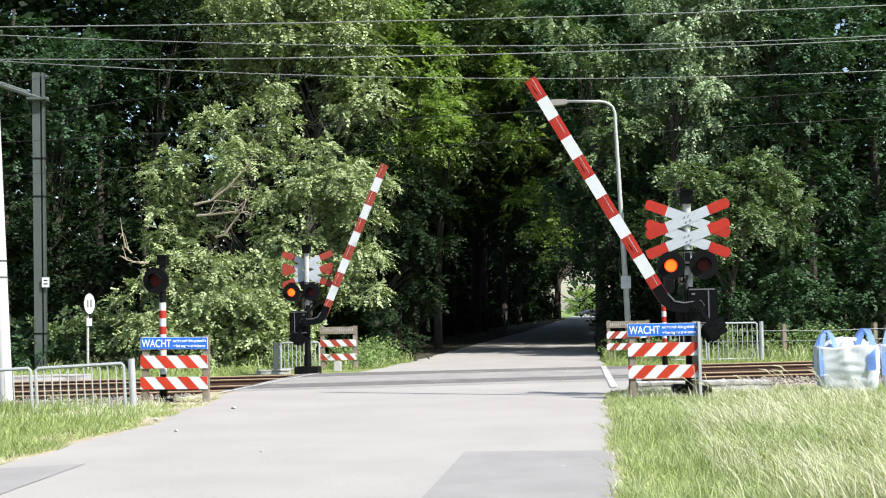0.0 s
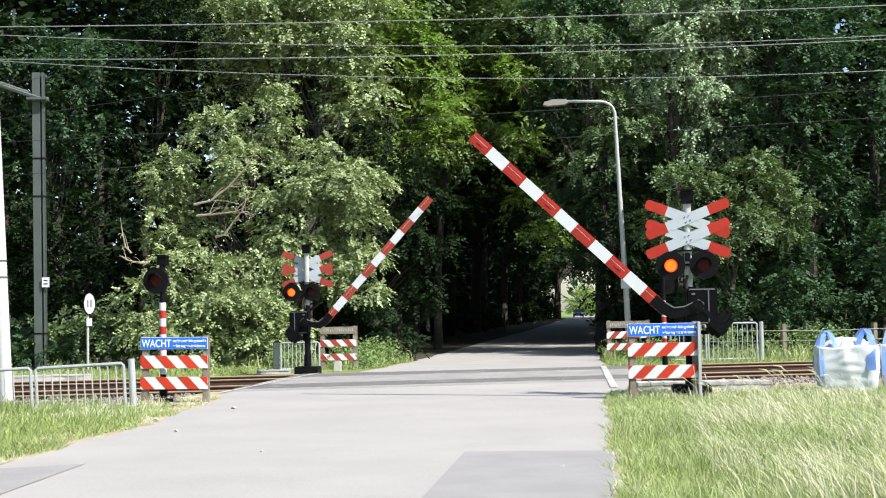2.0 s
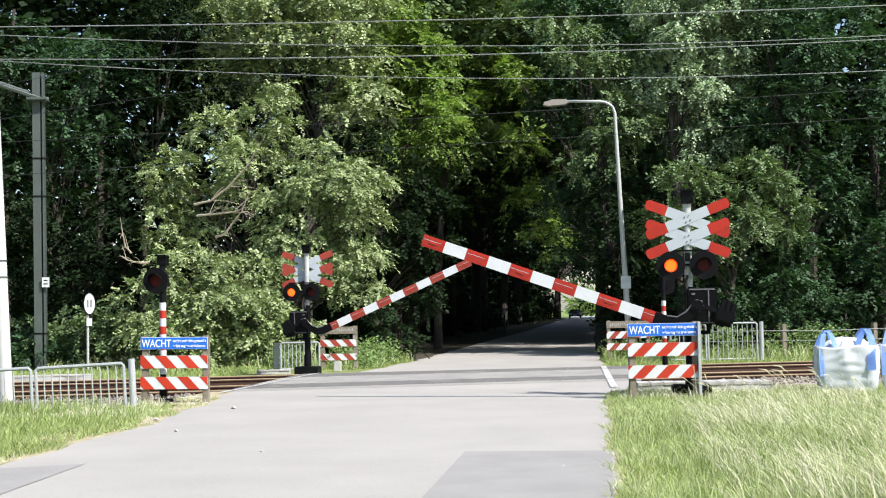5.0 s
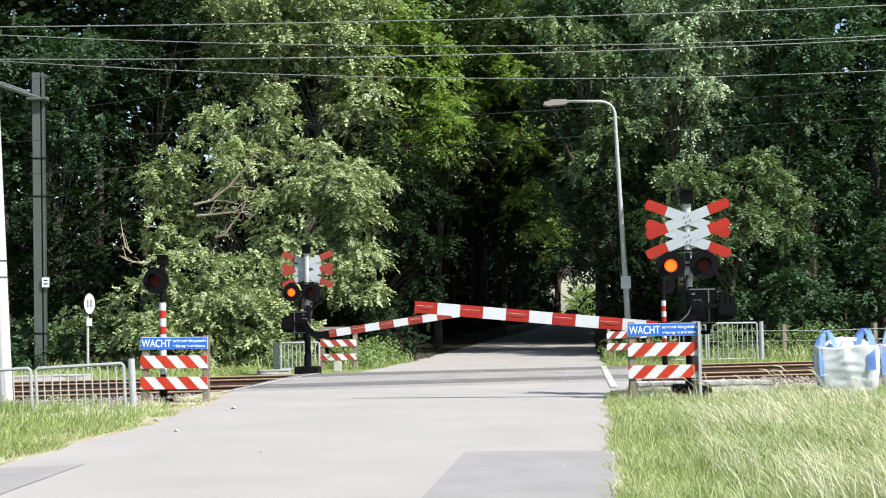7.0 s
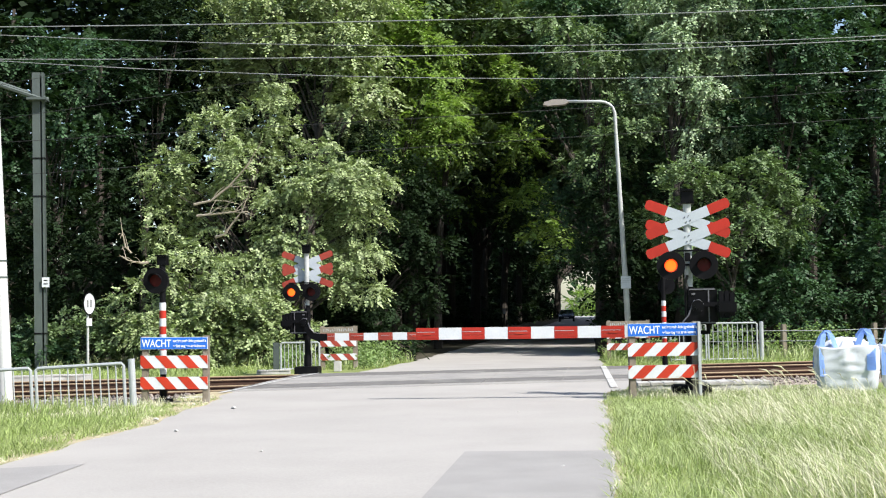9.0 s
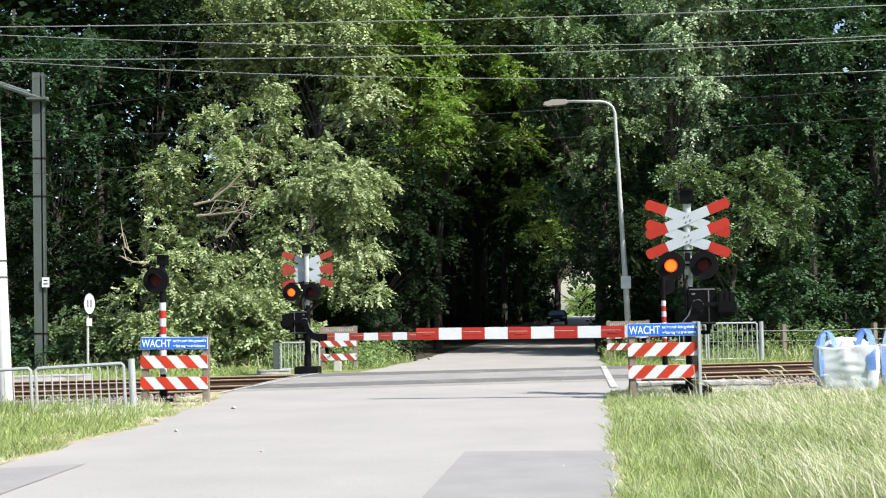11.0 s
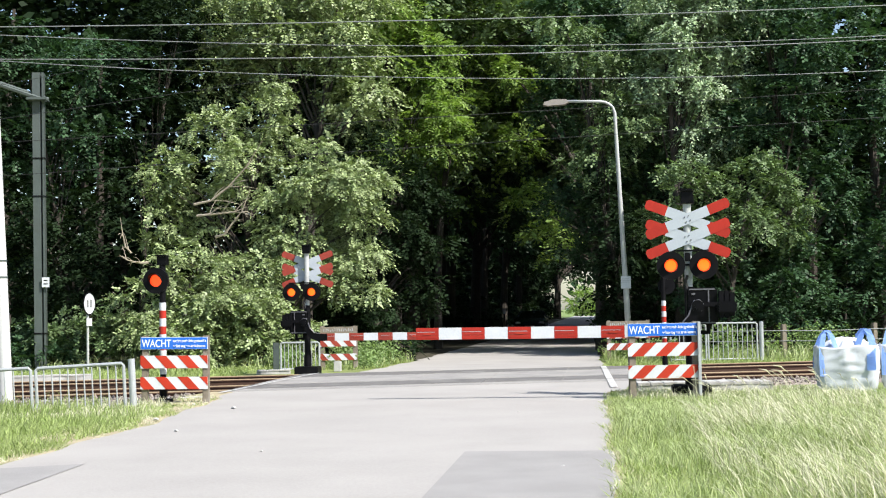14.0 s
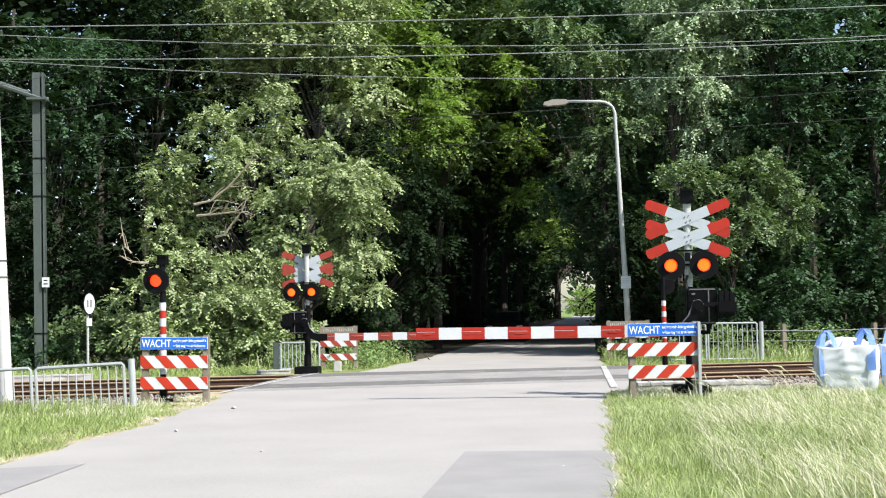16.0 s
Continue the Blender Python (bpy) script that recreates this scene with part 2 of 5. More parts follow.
def on_track(s, d, z=0.0):
    """A point s metres along the line through AXIS * d that runs parallel to the tracks."""
    p = AXIS * d + U * s
    return Vector((p.x, p.y, z))


def ground_z(x, y):
    """The crossing lies a little above the land behind it."""
    t = min(max((y - 29.0 - 0.3 * (x + 3)) / 3.0, 0), 1)
    return -0.12 * t * t * (3 - 2 * t)


# ---- ground, road, crossing ----
def build_ground():
    xs = [-1500, -400, -120, -60] + [-40 + i * 2 for i in range(41)] + [60, 120, 400, 1500]
    ys = [-1500, -300, -60, -20] + [i * 1.5 for i in range(-4, 40)] + [70, 100, 160, 240, 400, 900, 3000]
    v, f = [], []
    for y in ys:
        for x in xs:
            bed = (Vector((x, y, 0)) - AXIS * 26.7).dot(N)
            dip = -0.33 if abs(bed) < 3.9 else 0.0
            v.append((x, y, ground_z(x, y) + dip - 0.01))
    w = len(xs)
    for j in range(len(ys) - 1):
        for i in range(w - 1):
            f.append((j * w + i, j * w + i + 1, (j + 1) * w + i + 1, (j + 1) * w + i))
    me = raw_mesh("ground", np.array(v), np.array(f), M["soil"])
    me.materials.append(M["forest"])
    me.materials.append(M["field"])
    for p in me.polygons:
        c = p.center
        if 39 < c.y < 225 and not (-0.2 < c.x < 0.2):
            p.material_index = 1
        elif c.y >= 225:
            p.material_index = 2
    tagged(new("ground", me), "green grassy land, darker within the woodland", "ground", kind="structure")


def strip(name, left, right, ys, mat, label, category, dz=0.004):
    bm = bmesh.new()
    rows = []
    for y in ys:
        a, b = left(y), right(y)
        rows.append([bm.verts.new((a + (b - a) * k / 8, y, ground_z(a + (b - a) * k / 8, y) + dz)) for k in range(9)])
    for r0, r1 in zip(rows, rows[1:]):
        for k in range(8):
            bm.faces.new((r0[k], r0[k + 1], r1[k + 1], r1[k]))
    me = mesh_of(name, bm, mat)
    return tagged(new(name, me), label, category, kind="structure")


def road_left(y):
    w = 0.05 * math.sin(y * 1.7) + 0.03 * math.sin(y * 4.1)
    if y < 14.4:
        return -5.2 + w
    if y < 22.5:
        return -5.2 - 0.85 * ((y - 14.4) / 8.1) ** 1.4 + w
    if y < 38:
        return -6.05 + 0.9 * (y - 22.5) / 15.5 + w
    return -5.15 + min((y - 38) / 60, 1) * 0.5 + w


def road_right(y):
    return 0.10 + 0.03 * math.sin(y * 1.3) + 0.025 * math.sin(y * 3.3) - (0.25 * min(max((y - 34) / 20, 0), 1)) + 0.62 * max(0.0, 1 - ((y - 26.5) / 5.5) ** 2) ** 0.5 if abs(y - 26.5) < 5.5 else 0.10 + 0.03 * math.sin(y * 1.3) + 0.025 * math.sin(y * 3.3) - (0.25 * min(max((y - 34) / 20, 0), 1))


def build_road():
    ys = [-40, -10, 0] + [4 + 0.25 * i for i in range(180)] + [50 + 4 * i for i in range(60)]
    strip("road", road_left, road_right, ys, M["asphalt"], "pale worn asphalt country road leading into the trees", "road", 0.008)
    bm = bmesh.new()
    for quad in (((-1.21, 6.0), (0.06, 6.0), (0.10, 12.3), (-1.21, 12.3)), ((-5.15, 8.0), (-4.2, 8.0), (-4.42, 11.45), (-5.15, 11.08))):
        bm.faces.new([bm.verts.new((x, y, 0.013)) for x, y in quad])
    solid("asphalt_patch", bm, M["patch"], "darker rectangular repair patches in the road", "road patch", kind="structure")
    # sandy shoulders
    strip("road_shoulder", lambda y: road_left(y) - 0.45 - 0.25 * math.sin(y), lambda y: road_left(y) + 0.03, [4 + 0.3 * i for i in range(62)], M["sand"], "dry sandy road shoulder with thin grass", "shoulder", 0.004)
    strip("road_shoulder", lambda y: road_right(y) - 0.03, lambda y: road_right(y) + 0.18 + 0.1 * math.sin(y * 2), [6 + 0.4 * i for i in range(40)], M["sand"], "dry sandy road shoulder with thin grass", "shoulder", 0.004)


def slanted(bm, x0, x1, d0, d1, z):
    """A flat slab across the road between two lines parallel to the tracks."""
    pts = []
    for d, x in ((d0, x0), (d0, x1), (d1, x1), (d1, x0)):
        p = AXIS * d
        s = (x - p.x) / U.x
        q = p + U * s
        pts.append((q.x, q.y))
    top = [bm.verts.new((x, y, ground_z(x, y) + z)) for x, y in pts]
    low = [bm.verts.new((x, y, ground_z(x, y) - 0.25)) for x, y in pts]
    bm.faces.new(top)
    for i in range(4):
        j = (i + 1) % 4
        bm.faces.new((top[j], top[i], low[i], low[j]))


RAILS = ((24.0, 25.48), (27.9, 29.38))


def build_crossing():
    deck = thing("crossing_deck", Matrix(), "grey level crossing deck panels between the rails", "crossing deck", kind="structure")
    edges = [23.35, 23.93, 24.10, 25.40, 25.57, 27.82, 27.99, 29.30, 29.47, 30.1]
    for a, b in zip(edges[::2], edges[1::2]):
        n = 5
        for k in range(n):
            bm = bmesh.new()
            x0, x1 = -6.2 + 6.95 * k / n, -6.2 + 6.95 * (k + 1) / n - 0.012
            slanted(bm, x0, x1, a, b, 0.014)
            part("deck_panel", bm, M["dark_panel" if a in (27.99, 24.10) else "dark_asphalt"], deck)
    # flangeway strips
    for a, b in zip(edges[1::2], edges[2::2]):
        bm = bmesh.new()
        slanted(bm, -6.15, 0.70, a, b, -0.035)
        part("flangeway", bm, M["rust"], deck)
    strip("edge_line", lambda y: -6.12 + 0.03 * (y - 22), lambda y: -6.055 + 0.03 * (y - 22), [21.7 + 0.3 * i for i in range(27)], M["paint"], "worn white edge line on the crossing", "road marking", 0.022)
    strip("edge_line", lambda y: 0.18 - 0.0175 * (y - 22), lambda y: 0.30 - 0.0175 * (y - 22), [22.1 + 0.3 * i for i in range(36)], M["paint"], "worn white edge line on the crossing", "road marking", 0.022)


def build_track(pair, label):
    track = thing("railway_track", Matrix(), label, "railway track", "railway tracks")
    mid = (pair[0] + pair[1]) / 2
    for d in pair:
        bm = bmesh.new()
        prof = ((-0.075, -0.17), (0.075, -0.17), (0.075, -0.155), (0.012, -0.13), (0.012, -0.05), (0.036, -0.035), (0.036, -0.004), (0.03, 0.0), (-0.03, 0.0), (-0.036, -0.004), (-0.036, -0.017), (-0.036, -0.035), (-0.012, -0.05), (-0.012, -0.13), (-0.075, -0.155))
        ends = []
        for s in (-60, 60):
            c = on_track(s, d)
            ends.append([bm.verts.new((c.x + N.x * a, c.y + N.y * a, z + 0.008)) for a, z in prof])
        for i in range(len(prof)):
            j = (i + 1) % len(prof)
            bm.faces.new((ends[0][i], ends[0][j], ends[1][j], ends[1][i]))
        rail = part("rail", bm, M["rust"], track, "rust brown steel rail with a worn head and painted sun gleam")
        rail.data.materials.append(M["railtop"])
        # polished top; the near side's sun gleam is put into its colour too
        for k in (7, 8, 9):
            rail.data.polygons[k].material_index = 1
    bm = bmesh.new()
    box(bm, (0, 0, 0), (0.24, 2.5, 0.14))
    proto = None
    for k in range(-30, 31):
        s = k * 0.62
        c = on_track(s, mid, -0.235)
        if -6.4 < c.x < 0.6:
            continue
        m = Matrix.Translation(c) @ pose(0, 0, 0, 0, 0, TRACK_TURN)
        if proto is None:
            proto = part("sleeper", bm, M["sleeper"], track, "grey brown sleeper", m, soft=0.02)
        else:
            share(proto, m)


def build_ballast():
    rng = np.random.default_rng(5)
    bm = bmesh.new()
    prof = ((-5.7, -0.03), (-5.5, 0.012), (-3.9, 0.0), (-3.1, -0.2), (-2.3, -0.18), (2.3, -0.18), (3.3, -0.2), (3.9, -0.05))
    for edge, far_end in ((-6.4, -60), (0.8, 60)):
        near_end = [(edge + 2.97 + 0.304 * x) / 0.953 for x, z in prof]
        a = [bm.verts.new(on_track(q, 26.7) + N * x + Vector((0, 0, z))) for q, (x, z) in zip(near_end, prof)]
        b = [bm.verts.new(on_track(far_end, 26.7) + N * x + Vector((0, 0, z))) for x, z in prof]
        for i in range(len(prof) - 1):
            bm.faces.new((a[i], a[i + 1], b[i + 1], b[i]))
    a = [bm.verts.new(on_track(-3.55, 26.7) + N * x + Vector((0, 0, -0.2))) for x in (-3.95, 3.9)]
    b = [bm.verts.new(on_track(3.6, 26.7) + N * x + Vector((0, 0, -0.2))) for x in (-3.95, 3.9)]
    bm.faces.new((a[0], a[1], b[1], b[0]))
    solid("ballast_bed", bm, M["ballast"], "brown grey railway ballast bed", "ballast", kind="structure")
    # loose stones
    n = 12000
    s = np.where(rng.random(n) < 0.55, rng.uniform(-16, -3.4, n), rng.uniform(4.0, 16, n))
    d = rng.uniform(-5.6, 3.5, n)
    z = np.where(np.abs(d) < 3.1, -0.17, np.minimum(-0.17 + (np.abs(d) - 3.1) * 0.22, 0.02))
    base = np.array(AXIS) * 26.7 + s[:, None] * np.array(U) + d[:, None] * np.array(N)
    base[:, 2] += z
    base = base[(base[:, 0] < -6.4) | (base[:, 0] > 0.75)]
    n = len(base)
    octa = np.array([(1, 0, 0), (0, 1, 0), (-1, 0, 0), (0, -1, 0), (0, 0, 1), (0, 0, -1)], float)
    faces = np.array([(0, 1, 4), (1, 2, 4), (2, 3, 4), (3, 0, 4), (1, 0, 5), (2, 1, 5), (3, 2, 5), (0, 3, 5)])
    size = rng.uniform(0.018, 0.045, (n, 1, 1)) * rng.uniform(0.6, 1.3, (n, 6, 1))
    v = base[:, None, :] + octa[None] * size
    f = faces[None] + 6 * np.arange(n)[:, None, None]
    tagged(new("ballast_stones", raw_mesh("ballast_stones", v.reshape(-1, 3), f.reshape(-1, 3), M["ballast"])), "loose angular grey brown ballast stones", "ballast", kind="stuff")


build_ground()
build_road()
build_ballast()
build_track(RAILS[0], "rusty railway track on ballast, beside the white bags")
build_track(RAILS[1], "rusty railway track on ballast, beside the wood")
build_crossing()


# ---- signals and barriers ----
def stripe_rows(start, end, step):
    n = round((end - start) / step)
    return [(start + (end - start) * k / n, start + (end - start) * (k + 1) / n) for k in range(n)]


def signal_lamp(parent, x, y, z, glow, board_r=0.20, lens_r=0.092):
    """A round black board with a hooded lens; two added dark shutter leaves slide behind the board to put its light
    out. Returns the leaves.
    """
    bm = bmesh.new()
    ring(bm, lens_r, board_r, -0.008, 0.008)
    board = part("signal_board", bm, M["black"], parent, "round black signal board", pose(x, y, z))
    bm = bmesh.new()
    ring(bm, board_r - 0.012, board_r, 0.008, 0.055)
    plate(bm, disc(board_r - 0.002), 0.055, 0.065)
    part("housing", bm, M["black"], board, "black lamp housing")
    bm = bmesh.new()
    seg = 16
    top = []
    for r, y0, y1 in ((lens_r + 0.012, -0.008, -0.16), (lens_r + 0.004, -0.008, -0.15)):
        for k in range(seg + 1):
            a = radians(-5 + 190 * k / seg)
            long = y1 * (0.25 + 0.75 * max(math.sin(a), 0))
            top.append((bm.verts.new((r * math.cos(a), y0, r * math.sin(a))), bm.verts.new((r * math.cos(a), long, r * math.sin(a)))))
    for k in range(seg):
        a, b = top[k], top[k + 1]
        c, d = top[seg + 1 + k], top[seg + 2 + k]
        bm.faces.new((a[0], b[0], b[1], a[1]))
        bm.faces.new((d[0], c[0], c[1], d[1]))
        bm.faces.new((a[1], b[1], d[1], c[1]))
    part("hood", bm, M["black"], board, "black lamp hood")
    bm = bmesh.new()
    plate(bm, disc(lens_r + 0.004), 0.030, 0.040)
    part("lens", bm, glow, board, "glowing orange lens")
    bm = bmesh.new()
    ring(bm, lens_r - 0.014, lens_r + 0.004, 0.026, 0.0295)
    part("lens_rim", bm, M["lamp_rim"], board, "red glowing lens rim")
    # added leaves: closed, they give the glowing lens its unlit look
    leaves = []
    for side in (-1, 1):
        bm = bmesh.new()
        a0 = radians(90) if side < 0 else radians(-90)
        plate(bm, disc(lens_r + 0.003, 16, a0, a0 + math.pi), 0.012, 0.018)
        leaves.append((part("shutter", bm, M["lens_off"], board, "added dark red leaf that hides the lit lens"), side))
    return leaves


def cross_blade(parent, x, y, z, angle, red, bolts):
    L, w, tip = 1.25, 0.145, 0.31
    m = pose(x, y, z, 0, angle, 0)
    bm = bmesh.new()
    plate(bm, [(-L / 2 + tip, -w / 2), (L / 2 - tip, -w / 2), (L / 2 - tip, w / 2), (-L / 2 + tip, w / 2)], -0.002, 0.002)
    blade = part("cross_blade", bm, M["sign_white"], parent, "white blade of the warning cross with red tips", m)
    for s in (-1, 1):
        bm = bmesh.new()
        xs = [(s * (L / 2 - tip), -w / 2), (s * (L / 2 - 0.03), -w / 2), (s * L / 2, -w / 2 + 0.035), (s * L / 2, w / 2 - 0.035), (s * (L / 2 - 0.03), w / 2), (s * (L / 2 - tip), w / 2)]
        plate(bm, xs if s > 0 else xs[::-1], -0.002, 0.002)
        part("red_tip", bm, red, blade, "red blade tip")
    for bx, bz in ((-0.03, 0.035), (0.03, 0.035), (-0.03, -0.035), (0.03, -0.035))[:bolts]:
        bm = bmesh.new()
        plate(bm, disc(0.010, 6, c=(bx, bz)), -0.012, -0.003)
        part("bolt", bm, M["edge_glint_bolt"], blade)


def barrier(m, s, lamp_x, cross_y, arm_y, pivot, red, label):
    """A half barrier with mast, double cross, twin lamps, drive and arm; the arm reaches to the side s."""
    b = thing("level_crossing_barrier", m, label, "level crossing barrier", "half barriers at the crossing")
    bm = bmesh.new()
    rod(bm, (0, 0, 1.55), (0, 0, 2.74), 0.056, seg=20)
    part("mast", bm, M["mast"], b, "pale grey steel mast", smooth=False)
    bm = bmesh.new()
    rod(bm, (0, 0, 0.1), (0, 0, 1.56), 0.066, seg=18)
    rod(bm, (0, 0, 0.08), (0, 0, 0.45), 0.085, seg=18)
    part("mast_foot", bm, M["black"], b, "black lower mast")
    bm = bmesh.new()
    box(bm, (0, 0, 0.08), (0.54, 0.44, 0.20))
    part("base_block", bm, M["black"], b, "dark footing block", soft=0.02)
    bm = bmesh.new()
    box(bm, (0, 0, 2.83), (0.17, 0.17, 0.19))
    box(bm, (0, -0.02, 2.925), (0.21, 0.23, 0.022))
    box(bm, (0.05, -0.09, 2.76), (0.05, 0.012, 0.035))
    part("bell_box", bm, M["black_gloss"], b, "black warning bell box", soft=0.006)
    for z in (2.52, 2.24):
        cross_blade(b, 0, cross_y, z, -21.5, red, 4)
        cross_blade(b, 0, cross_y + 0.005, z, 21.5, red, 0)
    bm = bmesh.new()
    for z in (2.52, 2.24):
        box(bm, (0, cross_y / 2, z), (0.05, abs(cross_y), 0.05))
    part("cross_clamp", bm, M["galv"], b)
    leaves = []
    for x in (-0.23, 0.23):
        leaves.append(signal_lamp(b, lamp_x + x, -0.13, 1.86, M["lamp_on"]))
    bm = bmesh.new()
    box(bm, (lamp_x, -0.06, 2.07), (0.62, 0.03, 0.025))
    box(bm, (lamp_x, -0.06, 1.87), (0.34, 0.03, 0.03))
    box(bm, (lamp_x * 0.5, -0.03, 1.98), (0.06 + abs(lamp_x), 0.1, 0.12))
    part("lamp_bracket", bm, M["black"], b, soft=0.004)
    bm = bmesh.new()
    sweep(bm, [(-0.02, -0.08, 1.72), (-0.05, -0.09, 1.63), (-0.03, -0.08, 1.5)], 0.02)
    part("cable", bm, M["rubber"], b)
    # drive box behind the pivot
    px, pz = pivot
    bm = bmesh.new()
    box(bm, (-s * 0.17, 0.02, pz), (0.43, 0.34, 0.52))
    part("drive_box", bm, M["black_gloss"], b, "black barrier drive housing", soft=0.03)
    # door trim and hinges, in a grey that paints their highlights
    bm = bmesh.new()
    for zz in (-0.235, 0.235):
        box(bm, (-s * 0.17, -0.155, pz + zz), (0.36, 0.012, 0.02))
    box(bm, (-s * 0.26, -0.155, pz), (0.018, 0.02, 0.44))
    box(bm, (-s * 0.05, -0.155, pz + 0.17), (0.05, 0.02, 0.025))
    part("door_trim", bm, M["edge_glint_bolt"], b, "housing door trim with edge highlights put into its grey")
    bm = bmesh.new()
    for dx in (-0.36, 0.0):
        rod(bm, (-s * 0.17 + dx / 2 + 0.09, 0.02, pz - 0.26), (-s * 0.17 + dx / 2 + 0.09, 0.02, pz - 0.40), 0.03, seg=10)
    box(bm, (-s * 0.08, 0.03, pz - 0.37), (0.30, 0.12, 0.05))
    part("drive_bracket", bm, M["black"], b, "black bracket under the drive housing")
    # arm with its pivot at the origin, built for the closed state
    bm = bmesh.new()
    plate(bm, [(s * x, z) for x, z in ((-0.075, 0.03), (-0.03, 0.085), (0.045, 0.075), (0.085, -0.02), (0.13, -0.13), (0.22, -0.235), (0.36, -0.262), (0.52, -0.262), (0.52, -0.422), (0.30, -0.422), (0.13, -0.36), (0.03, -0.22), (-0.05, -0.07))], -0.035, 0.035)
    ring(bm, 0.02, 0.085, -0.06, 0.06, 20)
    arm = part("arm", bm, M["black_gloss"], b, "black pivot bracket carrying the striped boom", soft=0.01)
    # a grey tube paints the gloss highlight along the bracket's outline
    bm = bmesh.new()
    sweep(bm, [(s * x, -0.037, z) for x, z in ((-0.05, -0.07), (-0.075, 0.03), (-0.03, 0.085), (0.045, 0.075), (0.085, -0.02), (0.13, -0.13), (0.22, -0.235), (0.36, -0.262))], 0.012, 5)
    part("crank_edge", bm, M["edge_glint_bolt"], arm, "grey strip painting the highlight on the pivot bracket's edge")
    bm = bmesh.new()
    plate(bm, disc(0.045, 12), -0.072, -0.06)
    part("pivot_cap", bm, M["black_gloss"], arm, "black pivot cap")
    low = -0.342
    end = 3.967
    for k, (u0, u1) in enumerate(stripe_rows(0.36, end, 0.328)[::-1]):
        bm = bmesh.new()
        c = (s * (u0 + u1) / 2, 0, low)
        box(bm, c, (u1 - u0 - 0.002, 0.055, 0.168))
        for dz in (-0.045, 0.0, 0.045) if k % 2 == 0 else ():
            box(bm, (c[0], 0, low + dz), (u1 - u0 - 0.004, 0.062, 0.030))
        part("stripe", bm, red if k % 2 == 0 else M["white"], arm, "red boom stripe" if k % 2 == 0 else "white boom stripe")
        if k % 2 == 0:
            for dz in (-0.022, 0.024):
                bm = bmesh.new()
                box(bm, (c[0] + s * 0.02, 0, low + dz), (u1 - u0 - 0.06, 0.066, 0.006))
                part("pinstripe", bm, M["red_faded"] if dz < 0 else M["sign_white"], arm, "thin line on the boom")
        if k in (0, 4, 8):
            bm = bmesh.new()
            box(bm, (s * ((u0 + u1) / 2), -0.036, low), (0.11, 0.012, 0.03))
            part("reflector", bm, M["orange_red"], arm, "small boom light")
    bm = bmesh.new()
    for k in range(3):
        box(bm, (-s * (0.33 + 0.075 * k), 0.05, 0.02), (0.068, 0.14, 0.38 - 0.05 * (k == 2)))
    part("counterweight", bm, M["black"], arm, "black counterweight plates", soft=0.008)
    bm = bmesh.new()
    box(bm, (-s * 0.40, -0.05, -0.02), (0.27, 0.06, 0.18))
    part("weight_slab", bm, M["black_gloss"], arm, "rounded black front weight", soft=0.025)
    bm = bmesh.new()
    box(bm, (-s * 0.22, 0.0, 0.02), (0.45, 0.03, 0.07))
    part("weight_arm", bm, M["black"], arm, "black counterweight arm", soft=0.008)
    return b, arm, leaves


def striped_signal(m, label, lamp):
    post = thing("warning_signal_post", m, label, "warning signal", "red and white signal posts")
    bm = bmesh.new()
    rod(bm, (0, 0, 0.22), (0, 0, 2.04), 0.046, seg=18)
    rod(bm, (0, 0, 0.0), (0, 0, 0.23), 0.06, seg=18)
    rod(bm, (0, 0, -0.02), (0, 0, 0.05), 0.14, seg=16)
    part("post", bm, M["black"], post, "black post core")
    for k in range(9):
        bm = bmesh.new()
        rod(bm, (0, 0, 0.4125 + 0.118 * k), (0, 0, 0.4125 + 0.118 * (k + 1)), 0.05, seg=20)
        part("band", bm, M["white"] if k % 2 == 0 else M["red"], post, "white band" if k % 2 == 0 else "red band")
    bm = bmesh.new()
    box(bm, (0.0, 0.02, 2.10), (0.14, 0.15, 0.14))
    box(bm, (0.0, 0.0, 2.17), (0.17, 0.18, 0.02))
    part("bell_box", bm, M["black_gloss"], post, "black bell box", soft=0.006)
    leaves = signal_lamp(post, -0.075, -0.09, 1.80, lamp, 0.19, 0.092)
    bm = bmesh.new()
    box(bm, (-0.03, 0.0, 1.80), (0.12, 0.045, 0.08))
    part("lamp_bracket", bm, M["black"], post)
    return post, [leaves]


